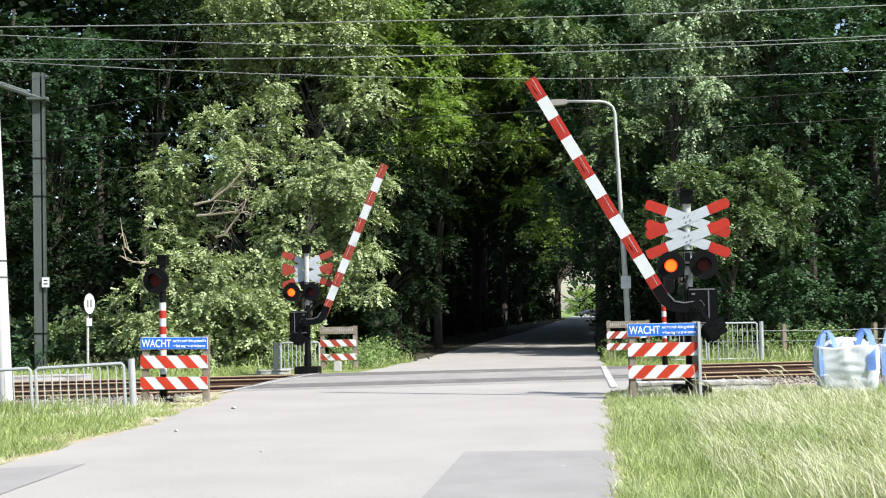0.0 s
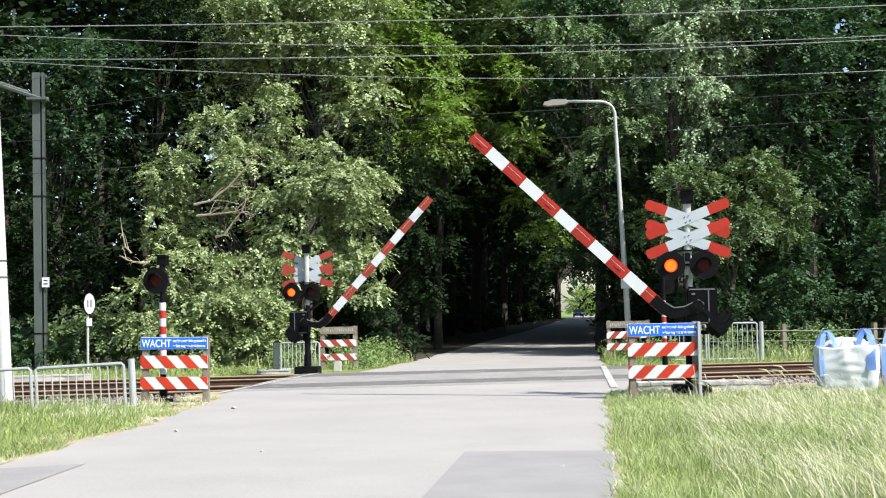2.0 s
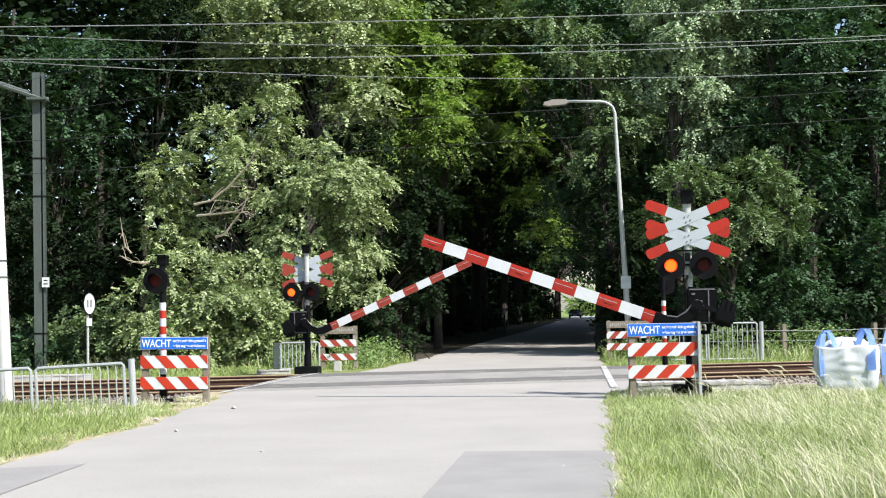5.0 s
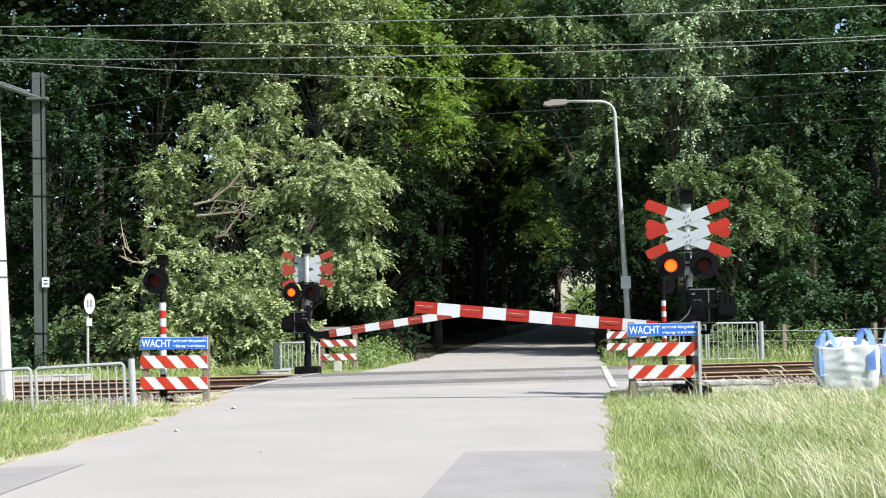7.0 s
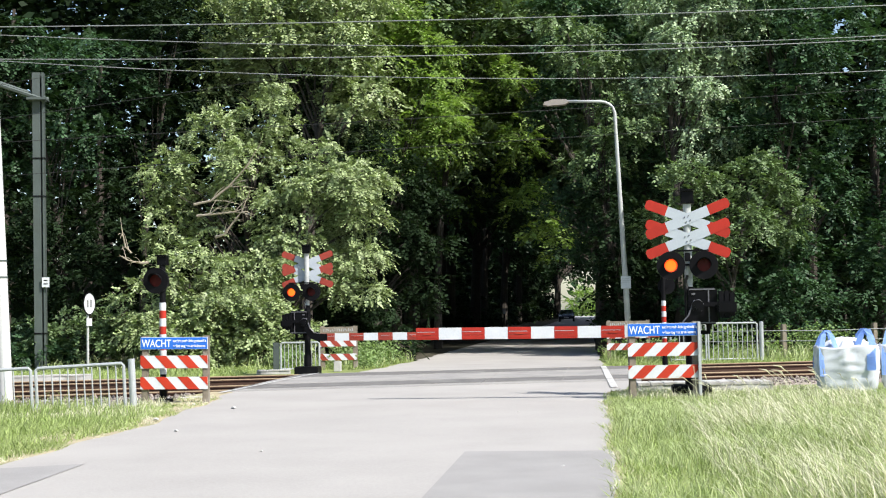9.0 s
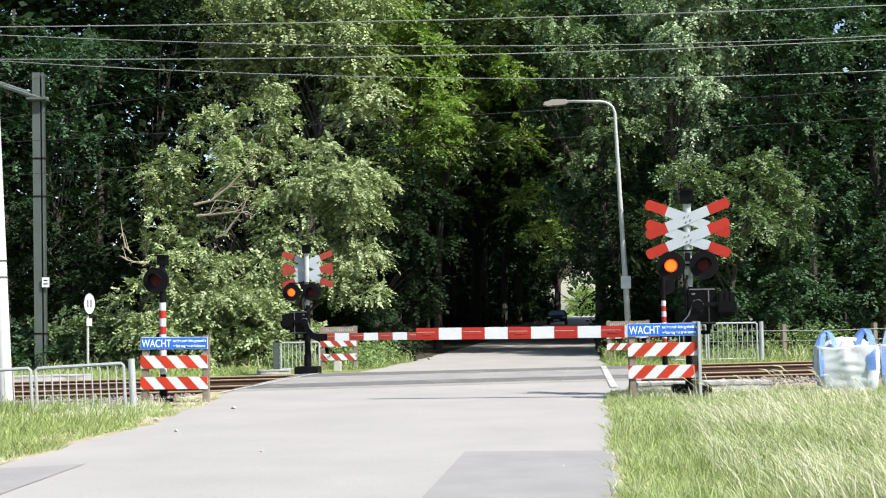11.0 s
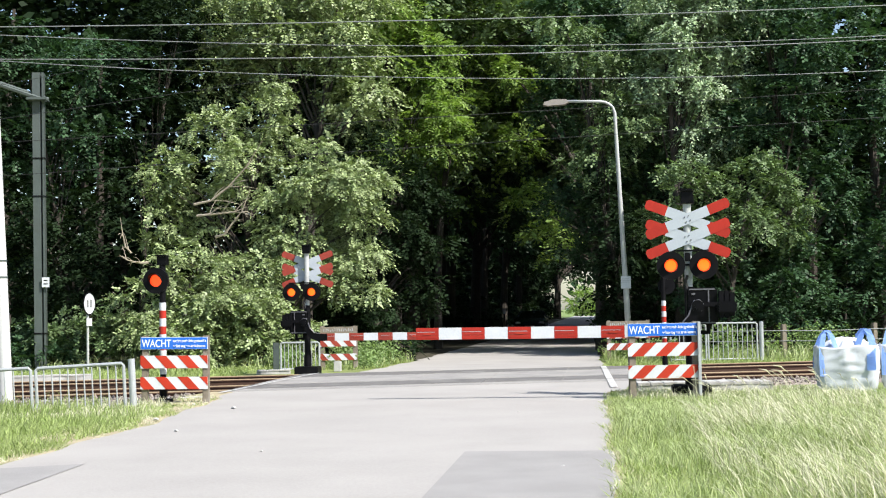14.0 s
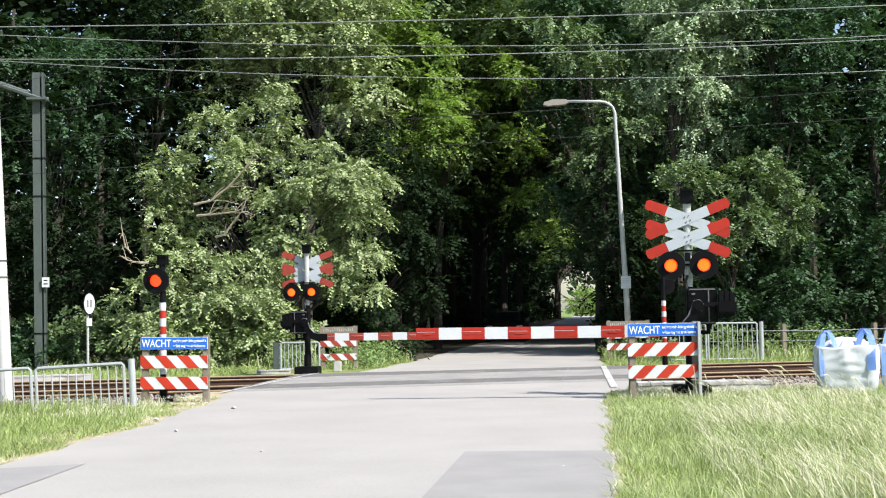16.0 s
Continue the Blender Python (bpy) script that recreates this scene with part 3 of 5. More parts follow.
def warning_fence(m, lean, face, wood, label, sign="sign", width=0.98, rows=((0.60, 0.785), (0.295, 0.475)), post_w=0.10):
    """A short timber fence with two red and white boards and a sign board on top."""
    f = thing("warning_fence", m, label, "warning fence", "timber warning fences")
    for x in (-width / 2 + 0.06, width / 2 - 0.03):
        bm = bmesh.new()
        box(bm, (x, 0.05, 0.50), (post_w, 0.08, 1.15))
        part("post", bm, wood, f, "weathered timber post", soft=0.012)
    for z0, z1 in rows:
        bm = bmesh.new()
        box(bm, (0, 0, (z0 + z1) / 2), (width, 0.02, z1 - z0))
        board = part("board", bm, M["white"], f, "white board with red slanted stripes")
        h = z1 - z0
        step, w = 0.325, 0.16
        k = -2
        while k < 5:
            x0 = -width / 2 + k * step + 0.05
            poly = [(x0, z0), (x0 + w, z0), (x0 + w + h * lean, z1), (x0 + h * lean, z1)]
            lo, hi = -width / 2, width / 2
            cut = []
            for (ax, az), (bx, bz) in zip(poly, poly[1:] + poly[:1]):
                ins_a = lo <= ax <= hi
                if ins_a:
                    cut.append((ax, az))
                if bx != ax:
                    for lim in sorted((lo, hi), key=lambda q: abs(q - ax)):
                        t = (lim - ax) / (bx - ax)
                        if 1e-6 < t < 1 - 1e-6:
                            cut.append((lim, az + (bz - az) * t))
            if len(cut) > 2:
                bm = bmesh.new()
                plate(bm, cut, -0.014, -0.010)
                part("red_stripe", bm, face, board)
            k += 1
    bm = bmesh.new()
    box(bm, (0, 0, 0.965), (width, 0.022, 0.178))
    sg = part("sign", bm, M["white"] if sign == "sign" else M["wood"], f, "blue sign with white lettering" if sign == "sign" else "bare grey back of a sign")
    if sign == "sign":
        bm = bmesh.new()
        plate(bm, [(-width / 2 + 0.006, 0.882), (width / 2 - 0.006, 0.882), (width / 2 - 0.006, 1.048), (-width / 2 + 0.006, 1.048)], -0.015, -0.011)
        part("sign_face", bm, M["blue"], sg, "blue sign face")
        text_mesh("lettering", "WACHT", 0.155, M["white_mark"], sg, Matrix.Translation((-width / 2 + 0.02, -0.018, 0.912)) @ pose(0, 0, 0, 90, 0, 0), 0.43)
        for z, words, wide in ((0.982, "tot het rode licht gedoofd is", 0.485), (0.908, "er kan nog een trein komen", 0.465)):
            text_mesh("lettering", words, 0.055, M["white_mark"], sg, Matrix.Translation((-width / 2 + 0.478, -0.018, z)) @ pose(0, 0, 0, 90, 0, 0), wide)
    else:
        bm = bmesh.new()
        rng = random.Random(3)
        for k in range(14):
            box(bm, (-width / 2 + 0.1 + 0.055 * k, -0.013, 0.965 + rng.uniform(-0.01, 0.02)), (0.012, 0.003, 0.07), Matrix.Rotation(rng.uniform(-0.6, 0.6), 4, "Y"))
        part("scribble", bm, M["sign_white"], sg, "pale scrawl")
    return f


def rail_panel(bmf, x0, x1, h, n):
    """A tube frame with n uprights."""
    parts = []
    bm = bmesh.new()
    sweep(bm, [(x0, 0, 0.0), (x0, 0, h - 0.03), (x0 + 0.03, 0, h), (x1 - 0.03, 0, h), (x1, 0, h - 0.03), (x1, 0, 0.0)], 0.024, 8)
    rod(bm, (x0, 0, 0.07), (x1, 0, 0.07), 0.016, seg=8)
    part("frame", bm, M["galv"], bmf)
    first = None
    for k in range(n):
        x = x0 + (x1 - x0) * (k + 1) / (n + 1)
        if first is None:
            bm = bmesh.new()
            rod(bm, (0, 0, 0.07), (0, 0, h), 0.010, seg=8)
            first = part("upright", bm, M["galv"], bmf, "", pose(x, 0, 0))
        else:
            share(first, pose(x, 0, 0))


BAR_NEAR, ARM_NEAR, LEAVES_NEAR = barrier(pose(1.295, 19.68, 0), -1, -0.02, -0.075, -0.26, (0.10, 1.283), M["red"], "closing half barrier with red white boom and double cross")
BAR_FAR, ARM_FAR, LEAVES_FAR = barrier(pose(-6.53, 30.50, -0.10), 1, -0.10, 0.08, -0.2, (0.0, 1.18), M["red_faded"], "half barrier across the tracks seen from behind, boom lowering")
POST_L, LEAVES_POST = striped_signal(pose(-6.42, 19.78, 0), "red and white banded signal post with one round lamp", M["lamp_red"])
POST_R, LEAVES_BACK = striped_signal(pose(1.45, 30.45, -0.05, 0, 0, 180), "red and white banded signal post facing away across the tracks", M["lamp_red"])

FENCE_A = warning_fence(pose(0.895, 19.25, 0.0, 0, 0, 6.4), 1.0, M["orange_red"], M["wood"], "timber fence with blue warning sign beside the barrier")
FENCE_B = warning_fence(pose(-6.165, 19.48, -0.09, 0, 0.6, 6.4), -0.9, M["orange_red"], M["wood"], "timber fence with blue warning sign beside the signal post")
bm = bmesh.new()
box(bm, (0.495, -0.03, 0.51), (0.042, 0.05, 1.12))
part("steel_post", bm, M["galv"], FENCE_A, "pale steel post at the board's end", soft=0.004)
warning_fence(pose(-6.42, 33.6, -0.12, 0, 0, 8), -0.9, M["red_faded"], M["wood"], "timber fence seen from behind with faded red boards", "back", 0.9, ((0.565, 0.735), (0.225, 0.385)), 0.12)
warning_fence(pose(0.785, 36.4, -0.12, 0, 0, 6), 0.9, M["red_faded"], M["wood"], "timber fence with the bare grey back of a sign", "back", 1.12)

pedestrian = thing("pedestrian_fence", pose(-6.37, 18.27, -0.04, 0, -2.5, 6.3), "galvanised tube fence standing in the grass", "fence", "galvanised fences")
rail_panel(pedestrian, -1.30, -0.09, 0.68, 10)
rail_panel(pedestrian, -2.45, -1.37, 0.69, 8)
bm = bmesh.new()
rod(bm, (0.02, 0, -0.05), (0.02, 0, 0.735), 0.048, seg=16)
part("end_post", bm, M["galv"], pedestrian, "round galvanised end post")
bm = bmesh.new()
box(bm, (-1.335, 0, 0.40), (0.06, 0.02, 0.04))
part("clamp", bm, M["galv"], pedestrian)

pedestrian = thing("pedestrian_fence", pose(2.76, 35.1, -0.12, 0, 0, 6.3), "galvanised tube fence across the tracks in tall grass", "fence", "galvanised fences")
rail_panel(pedestrian, 0.0, 1.23, 0.97, 9)
rail_panel(pedestrian, -0.95, -0.06, 0.95, 7)
bm = bmesh.new()
rod(bm, (1.34, 0, -0.05), (1.34, 0, 1.0), 0.055, seg=14)
part("end_post", bm, M["galv"], pedestrian, "round galvanised end post")

pedestrian = thing("pedestrian_fence", pose(-7.03, 32.5, -0.12, 0, 0, 6.3), "galvanised tube fence beside the barrier drive", "fence", "galvanised fences")
rail_panel(pedestrian, -0.58, 0.35, 0.70, 9)
bm = bmesh.new()
box(bm, (-0.69, 0, 0.38), (0.15, 0.03, 0.66))
part("panel", bm, M["hbeam"], pedestrian, "flat grey panel", soft=0.005)


# ---- catenary masts, wires, sign, street lamp ----
cm = thing("catenary_mast", pose(-8.86, 19.8, 0, 0, -2.45, 0), "pale painted catenary mast leaning a little in the grass", "catenary mast", "catenary masts")
bm = bmesh.new()
rod(bm, (0, 0, 0), (0, 0, 8.6), 0.100, 0.082, seg=28)
part("shaft", bm, M["pole_white"], cm, "pale painted round shaft")
bm = bmesh.new()
for z in (1.9, 2.15):
    rod(bm, (0, 0, z - 0.012), (0, 0, z + 0.012), 0.104, seg=28)
part("band", bm, M["hbeam"], cm, "dark steel band")
bm = bmesh.new()
rod(bm, (0, 0, -0.1), (0, 0, 0.05), 0.14, seg=16)
part("footing", bm, M["concrete"], cm)

cm = thing("catenary_mast", pose(-14.5, 34.55, -0.12, 0, -0.35, 12), "grey green steel beam mast with a side arm", "catenary mast", "catenary masts")
bm = bmesh.new()
box(bm, (-0.045, 0, 3.935), (0.20, 0.24, 7.87))
box(bm, (0.075, 0.06, 3.935), (0.06, 0.04, 7.87))
box(bm, (0.125, 0, 3.935), (0.045, 0.24, 7.87))
part("shaft", bm, M["hbeam"], cm)
bm = bmesh.new()
for z in (1.0, 4.6, 5.6):
    box(bm, (0, 0, z), (0.32, 0.28, 0.03))
part("band", bm, M["black"], cm)
bm = bmesh.new()
box(bm, (0.17, -0.2, 2.33), (0.19, 0.02, 0.26))
part("number_plate", bm, M["white"], cm, "small white plate", soft=0.004)
bm = bmesh.new()
for k, z in enumerate((2.38, 2.29)):
    box(bm, (0.17, -0.213, z), (0.10, 0.004, 0.03))
part("plate_mark", bm, M["black_mark"], cm)
bm = bmesh.new()
sweep(bm, [(0.24, -0.22, 7.10), (-0.7, -0.35, 7.42), (-2.2, -0.5, 7.95)], 0.055, 6)
sweep(bm, [(0.24, 0.1, 7.18), (-0.7, -0.05, 7.50), (-2.2, -0.2, 8.03)], 0.055, 6)
box(bm, (0.0, -0.1, 7.15), (0.5, 0.5, 0.06))
part("side_arm", bm, M["hbeam"], cm, "slanting grey side arm")

sp = thing("round_track_sign", pose(-13.14, 34.3, -0.12, 0, 0, 80), "round white sign on a thin post by the track", "railway sign")
bm = bmesh.new()
rod(bm, (0, 0, 0), (0, 0, 1.55), 0.032, seg=12)
part("post", bm, M["mast"], sp)
bm = bmesh.new()
plate(bm, disc(0.285, 32, c=(0, 1.75)), -0.055, -0.04)
part("disc", bm, M["white"], sp, "round white face with a dark rim")
bm = bmesh.new()
ring(bm, 0.268, 0.292, -0.06, -0.036, 32, (0, 1.75))
part("rim", bm, M["black"], sp)
for x in (-0.08, 0.07):
    bm = bmesh.new()
    box(bm, (x, -0.058, 1.755), (0.045, 0.004, 0.2))
    part("dial_mark", bm, M["black_mark"], sp)
bm = bmesh.new()
box(bm, (0, -0.045, 1.27), (0.26, 0.015, 0.2))
part("plate", bm, M["white"], sp, "small white plate", soft=0.004)

lp = thing("street_lamp", pose(0.89, 40.35, -0.12), "slender pale grey street lamp with a curved arm", "street lamp")
bm = bmesh.new()
pts = [(0.02, 0.05, 0.0), (-0.05, 0, 2.11), (-0.10, -0.03, 3.18), (-0.26, -0.22, 7.11), (-0.32, -0.25, 7.27), (-0.42, -0.27, 7.36), (-0.55, -0.29, 7.42), (-0.71, -0.31, 7.44), (-1.65, -0.41, 7.46)]
sweep(bm, pts, [0.09, 0.085, 0.075, 0.05, 0.046, 0.043, 0.042, 0.041, 0.04], 14)
part("pole", bm, M["mast"], lp, "curved pale steel pole", smooth=True)
bm = bmesh.new()
prof = [(-2.33, 7.36), (-2.18, 7.33), (-1.69, 7.355), (-1.58, 7.42), (-1.65, 7.505), (-2.05, 7.515), (-2.29, 7.445)]
plate(bm, prof, -0.55, -0.27)
part("luminaire", bm, M["luminaire"], lp, "flat cream lamp head", soft=0.03)
bm = bmesh.new()
box(bm, (-0.045, -0.10, 2.145), (0.285, 0.02, 0.36))
part("notice", bm, M["white"], lp, "small white notice plate", soft=0.005)
for z in (2.25, 2.20, 2.15):
    bm = bmesh.new()
    box(bm, (-0.045, -0.113, z), (0.2, 0.004, 0.018))
    part("print", bm, M["galv"], lp)


def wire(d, knots, mat, r, label):
    """An overhead wire through knots of (s, z) in the upright plane at d, carried on past both ends."""
    s = np.array([k[0] for k in knots])
    z = np.array([k[1] for k in knots])
    c = np.polyfit(s, z, min(2, len(knots) - 1))
    lo, hi = (-24, 24) if len(knots) > 2 else (s[0] - 3, s[1] + 1.5)
    bm = bmesh.new()
    sweep(bm, [on_track(q, d, float(np.polyval(c, q))) for q in np.linspace(lo, hi, 25)], r, 5)
    solid("overhead_wire", bm, mat, label, "overhead wire", "overhead wires")


wire(20.5, ((-6.35, 5.41), (0.06, 5.67), (7.38, 6.09)), M["wire"], 0.008, "grey overhead line wire on the near side")
wire(24.7, ((-7.65, 6.12), (-2.44, 6.05), (2.37, 6.16), (8.87, 6.48)), M["wire"], 0.007, "grey sagging carrier wire over the track")
wire(24.7, ((-7.65, 5.70), (0.06, 5.92), (8.86, 6.41)), M["wire"], 0.009, "grey contact wire over the track")
wire(28.6, ((-8.86, 6.37), (-2.84, 6.17), (2.73, 6.22), (10.24, 6.51)), M["wire"], 0.008, "grey sagging carrier wire over the far track")
wire(28.6, ((-8.97, 5.87), (-5.01, 6.68)), M["wire_dark"], 0.006, "dark slanting stay wire at the mast")
wire(28.6, ((-8.87, 5.21), (-4.22, 5.97)), M["wire_dark"], 0.006, "dark slanting stay wire at the mast")
wire(28.6, ((-6.15, 4.93), (0.24, 5.37), (10.22, 6.10)), M["wire_dark"], 0.006, "dark contact wire over the far track")
wire(30.6, ((-5.9, 4.55), (0.6, 5.03), (10.9, 5.75)), M["wire_dark"], 0.006, "dark return wire behind the far track")


# ---- bags, slabs, posts ----
def big_bag(m, seed, label):
    rng = random.Random(seed)
    bag = thing("bulk_bag", m, label, "bulk bag", "white bulk bags")
    n, h = 40, 0.74
    bm = bmesh.new()
    rows = []
    for j in range(25):
        t = j / 24
        row = []
        for k in range(n):
            a = k * math.tau / n
            sq = 1 / max(abs(math.cos(a)), abs(math.sin(a)))
            r = 0.45 * (1 + (sq - 1) * 0.8) * (0.86 + 0.14 * t ** 0.8 + 0.045 * math.sin(math.pi * t) - 0.05 * (1 - t) ** 4)
            fold = 0.03 * noise.noise((math.cos(a) * 3.4, math.sin(a) * 3.4, t * 10 + 2 * math.cos(a * 2) + seed)) + 0.010 * math.sin(a * 9 + seed + 3 * t) + 0.010 * math.sin(a * 17 + 5 * t) + 0.012 * noise.noise((math.cos(a) * 3, math.sin(a) * 3, t * 6 + seed))
            row.append(bm.verts.new(((r + fold) * math.cos(a), (r + fold) * math.sin(a), h * t + 0.02 * math.sin(a * 4) * t)))
        rows.append(row)
    lip = [bm.verts.new((v.co.x * 0.95, v.co.y * 0.95, v.co.z - 0.03)) for v in rows[-1]]
    rows.append(lip)
    for a, b in zip(rows, rows[1:]):
        for k in range(n):
            bm.faces.new((a[k], a[(k + 1) % n], b[(k + 1) % n], b[k]))
    bm.faces.new(rows[0][::-1])
    part("sack", bm, M["bag"], bag, "white woven plastic sack", smooth=True)
    bm = bmesh.new()
    g = 15
    grid = [[bm.verts.new(((i / (g - 1) - 0.5) * 0.84, (j / (g - 1) - 0.5) * 0.84, h - 0.07 + 0.17 * (1 - ((i / (g - 1) - 0.5) ** 2 + (j / (g - 1) - 0.5) ** 2) * 4) + 0.05 * rng.random())) for i in range(g)] for j in range(g)]
    for j in range(g - 1):
        for i in range(g - 1):
            bm.faces.new((grid[j][i], grid[j][i + 1], grid[j + 1][i + 1], grid[j + 1][i]))
    part("filling", bm, M["bag"], bag, "rumpled white bag top", smooth=False)
    for cx, cy, turn in ((-0.27, -0.30, 12), (0.27, -0.30, -25), (-0.27, 0.30, 195), (0.27, 0.30, 160)):
        bm = bmesh.new()
        w = 0.058
        path = [(-0.10, -0.13, 0.30), (-0.105, -0.125, 0.55), (-0.10, -0.08, 0.74), (-0.06, -0.02, 0.90), (0.0, 0.02, 0.97), (0.06, 0.0, 0.90), (0.10, -0.06, 0.76), (0.12, -0.12, 0.58), (0.12, -0.125, 0.40)]
        prev = None
        for i, p in enumerate(path):
            q = Vector(p) + Vector((rng.uniform(-0.01, 0.01), 0, rng.uniform(-0.01, 0.015)))
            dirx = Vector((w * (1.0 if i in (0, 1, 7, 8) else 0.8), 0.35 * w, (0.35 * w if i in (2, 3) else -0.35 * w if i in (5, 6) else 0)))
            cur = (bm.verts.new(q - dirx), bm.verts.new(q + dirx))
            if prev:
                bm.faces.new((prev[0], prev[1], cur[1], cur[0]))
            prev = cur
        bmesh.ops.solidify(bm, geom=bm.faces[:], thickness=0.006)
        part("lifting_strap", bm, M["strap"], bag, "blue lifting strap", Matrix.Translation((cx, cy, 0)) @ pose(0, 0, 0, 0, 0, turn))
    return bag


big_bag(pose(3.61, 20.65, -0.07, 0, 0, -7), 1, "full white bulk bag with blue lifting straps in the grass")
big_bag(pose(4.60, 20.9, -0.06, 0, 0, -16), 4, "full white bulk bag standing beside another one")


def slab_row(name, start, step, count, size, turn, label, z):
    duct = thing(name, pose(start[0], start[1], z, 0, 0, turn), label, "concrete duct", "concrete duct covers")
    first = None
    for k in range(count):
        m = pose(k * step, 0.006 * (k % 2), 0.002 * (k % 3))
        if first is None:
            bm = bmesh.new()
            box(bm, (0, 0, 0), size)
            first = part("cover_slab", bm, M["concrete"], duct, "", m, soft=0.008)
        else:
            share(first, m)
    for dy in (-size[1] / 2 + 0.04, size[1] / 2 - 0.04):
        bm = bmesh.new()
        box(bm, ((count - 1) * step / 2, dy, -size[2] / 2 - 0.075), (count * step, 0.05, 0.15))
        part("channel", bm, M["concrete"], duct)


slab_row("cable_duct", (1.66, 21.0), 0.195, 5, (0.19, 0.75, 0.045), 4, "pale concrete duct covers in the grass by the track", 0.13)
slab_row("cable_duct", (0.66, 21.1), 0.195, 5, (0.19, 0.6, 0.045), 2, "pale concrete duct covers behind the warning fence", 0.12)
slab_row("cable_duct", (-9.3, 20.0), 0.45, 8, (0.44, 0.22, 0.06), 14, "grey concrete duct along the ballast", -0.02)
slab_row("cable_duct", (-7.85, 31.6), 0.26, 3, (0.25, 0.3, 0.04), 8, "grey concrete slab on short legs by the barrier", -0.05)
slab_row("cable_duct", (-12.0, 27.6), 0.4, 4, (0.39, 0.3, 0.04), 18, "pale concrete slabs lying beside the track", 0.06)

bm = bmesh.new()
box(bm, (0, 0, 0.12), (0.17, 0.16, 0.26))
solid("marker_block", bm, M["concrete"], "small pale concrete block beside the fence", "marker block", m=pose(-6.25, 32.6, -0.13), soft=0.015)

mk = thing("marker_post", pose(-5.35, 79.0, -0.13), "slim grey marker post with a pale top beside the road", "marker post")
bm = bmesh.new()
rod(bm, (0, 0, 0), (0, 0, 1.2), 0.07, seg=10)
part("post", bm, M["wood"], mk)
bm = bmesh.new()
rod(bm, (0, 0, 1.2), (0, 0, 1.5), 0.085, seg=10)
part("cap", bm, M["white"], mk, "pale reflective cap")

posts = []
for x, y in ((4.85, 36.85), (7.22, 37.1), (9.6, 37.4)):
    bm = bmesh.new()
    box(bm, (0, 0, 0.42), (0.13, 0.13, 1.0))
    posts.append(solid("fence_post", bm, M["wood"], "weathered square timber fence post", "fence post", "timber fence posts", m=pose(x, y, -0.14, 0, 0, 20), soft=0.015))
for z in (0.62, 0.35):
    bm = bmesh.new()
    sweep(bm, [(2.6, 36.6, z), (4.85, 36.78, z - 0.01), (6.0, 36.9, z - 0.03), (7.22, 37.03, z), (9.6, 37.33, z)], 0.012, 5)
    solid("fence_wire", bm, M["wire"], "thin wire strung between timber posts", "fence wire", "fence wires")


# ---- trees and undergrowth ----
def leaf_cloud(rng, centres, per, spread, size, flat=0.65, droop=0.35):
    """Leaves as folded diamonds scattered round clump centres: vertices and quads."""
    k = 5
    subs = np.repeat(centres, k, axis=0) + rng.normal(0, 0.62, (len(centres) * k, 3)) * spread * np.array([1, 1, 0.75])
    per = max(per // k, 1)
    n = len(subs) * per
    c = np.repeat(subs, per, axis=0)
    sp = np.repeat(rng.uniform(0.5, 1.3, len(subs)), per)[:, None] * spread * 0.46
    off = rng.normal(0, 1, (n, 3)) * np.array([1, 1, flat * 0.7])
    off /= np.maximum(np.linalg.norm(off, axis=1, keepdims=True) / 1.7, 1)
    p = c + off * sp
    p[:, 2] -= 0.35 * droop * np.linalg.norm((off * sp)[:, :2], axis=1)
    face = np.array([0, 0, 0.75]) + rng.normal(0, 0.32, subs.shape)
    nrm = np.repeat(face, per, axis=0) + rng.normal(0, 0.30, (n, 3))
    nrm /= np.linalg.norm(nrm, axis=1, keepdims=True)
    d = rng.normal(0, 1, (n, 3)) + np.array([0, 0, -droop])
    d -= nrm * np.sum(d * nrm, axis=1, keepdims=True)
    d /= np.linalg.norm(d, axis=1, keepdims=True)
    s = np.cross(nrm, d)
    L = (size * rng.uniform(0.65, 1.35, n))[:, None]
    W = L * 0.36
    v = np.stack([p, p + d * L * 0.45 + s * W + nrm * L * 0.08, p + d * L, p + d * L * 0.45 - s * W + nrm * L * 0.08], 1)
    f = np.arange(4 * n).reshape(-1, 4)
    return v.reshape(-1, 3), f


def unit(a):
    return a / np.maximum(np.linalg.norm(a, axis=1, keepdims=True), 1e-6)


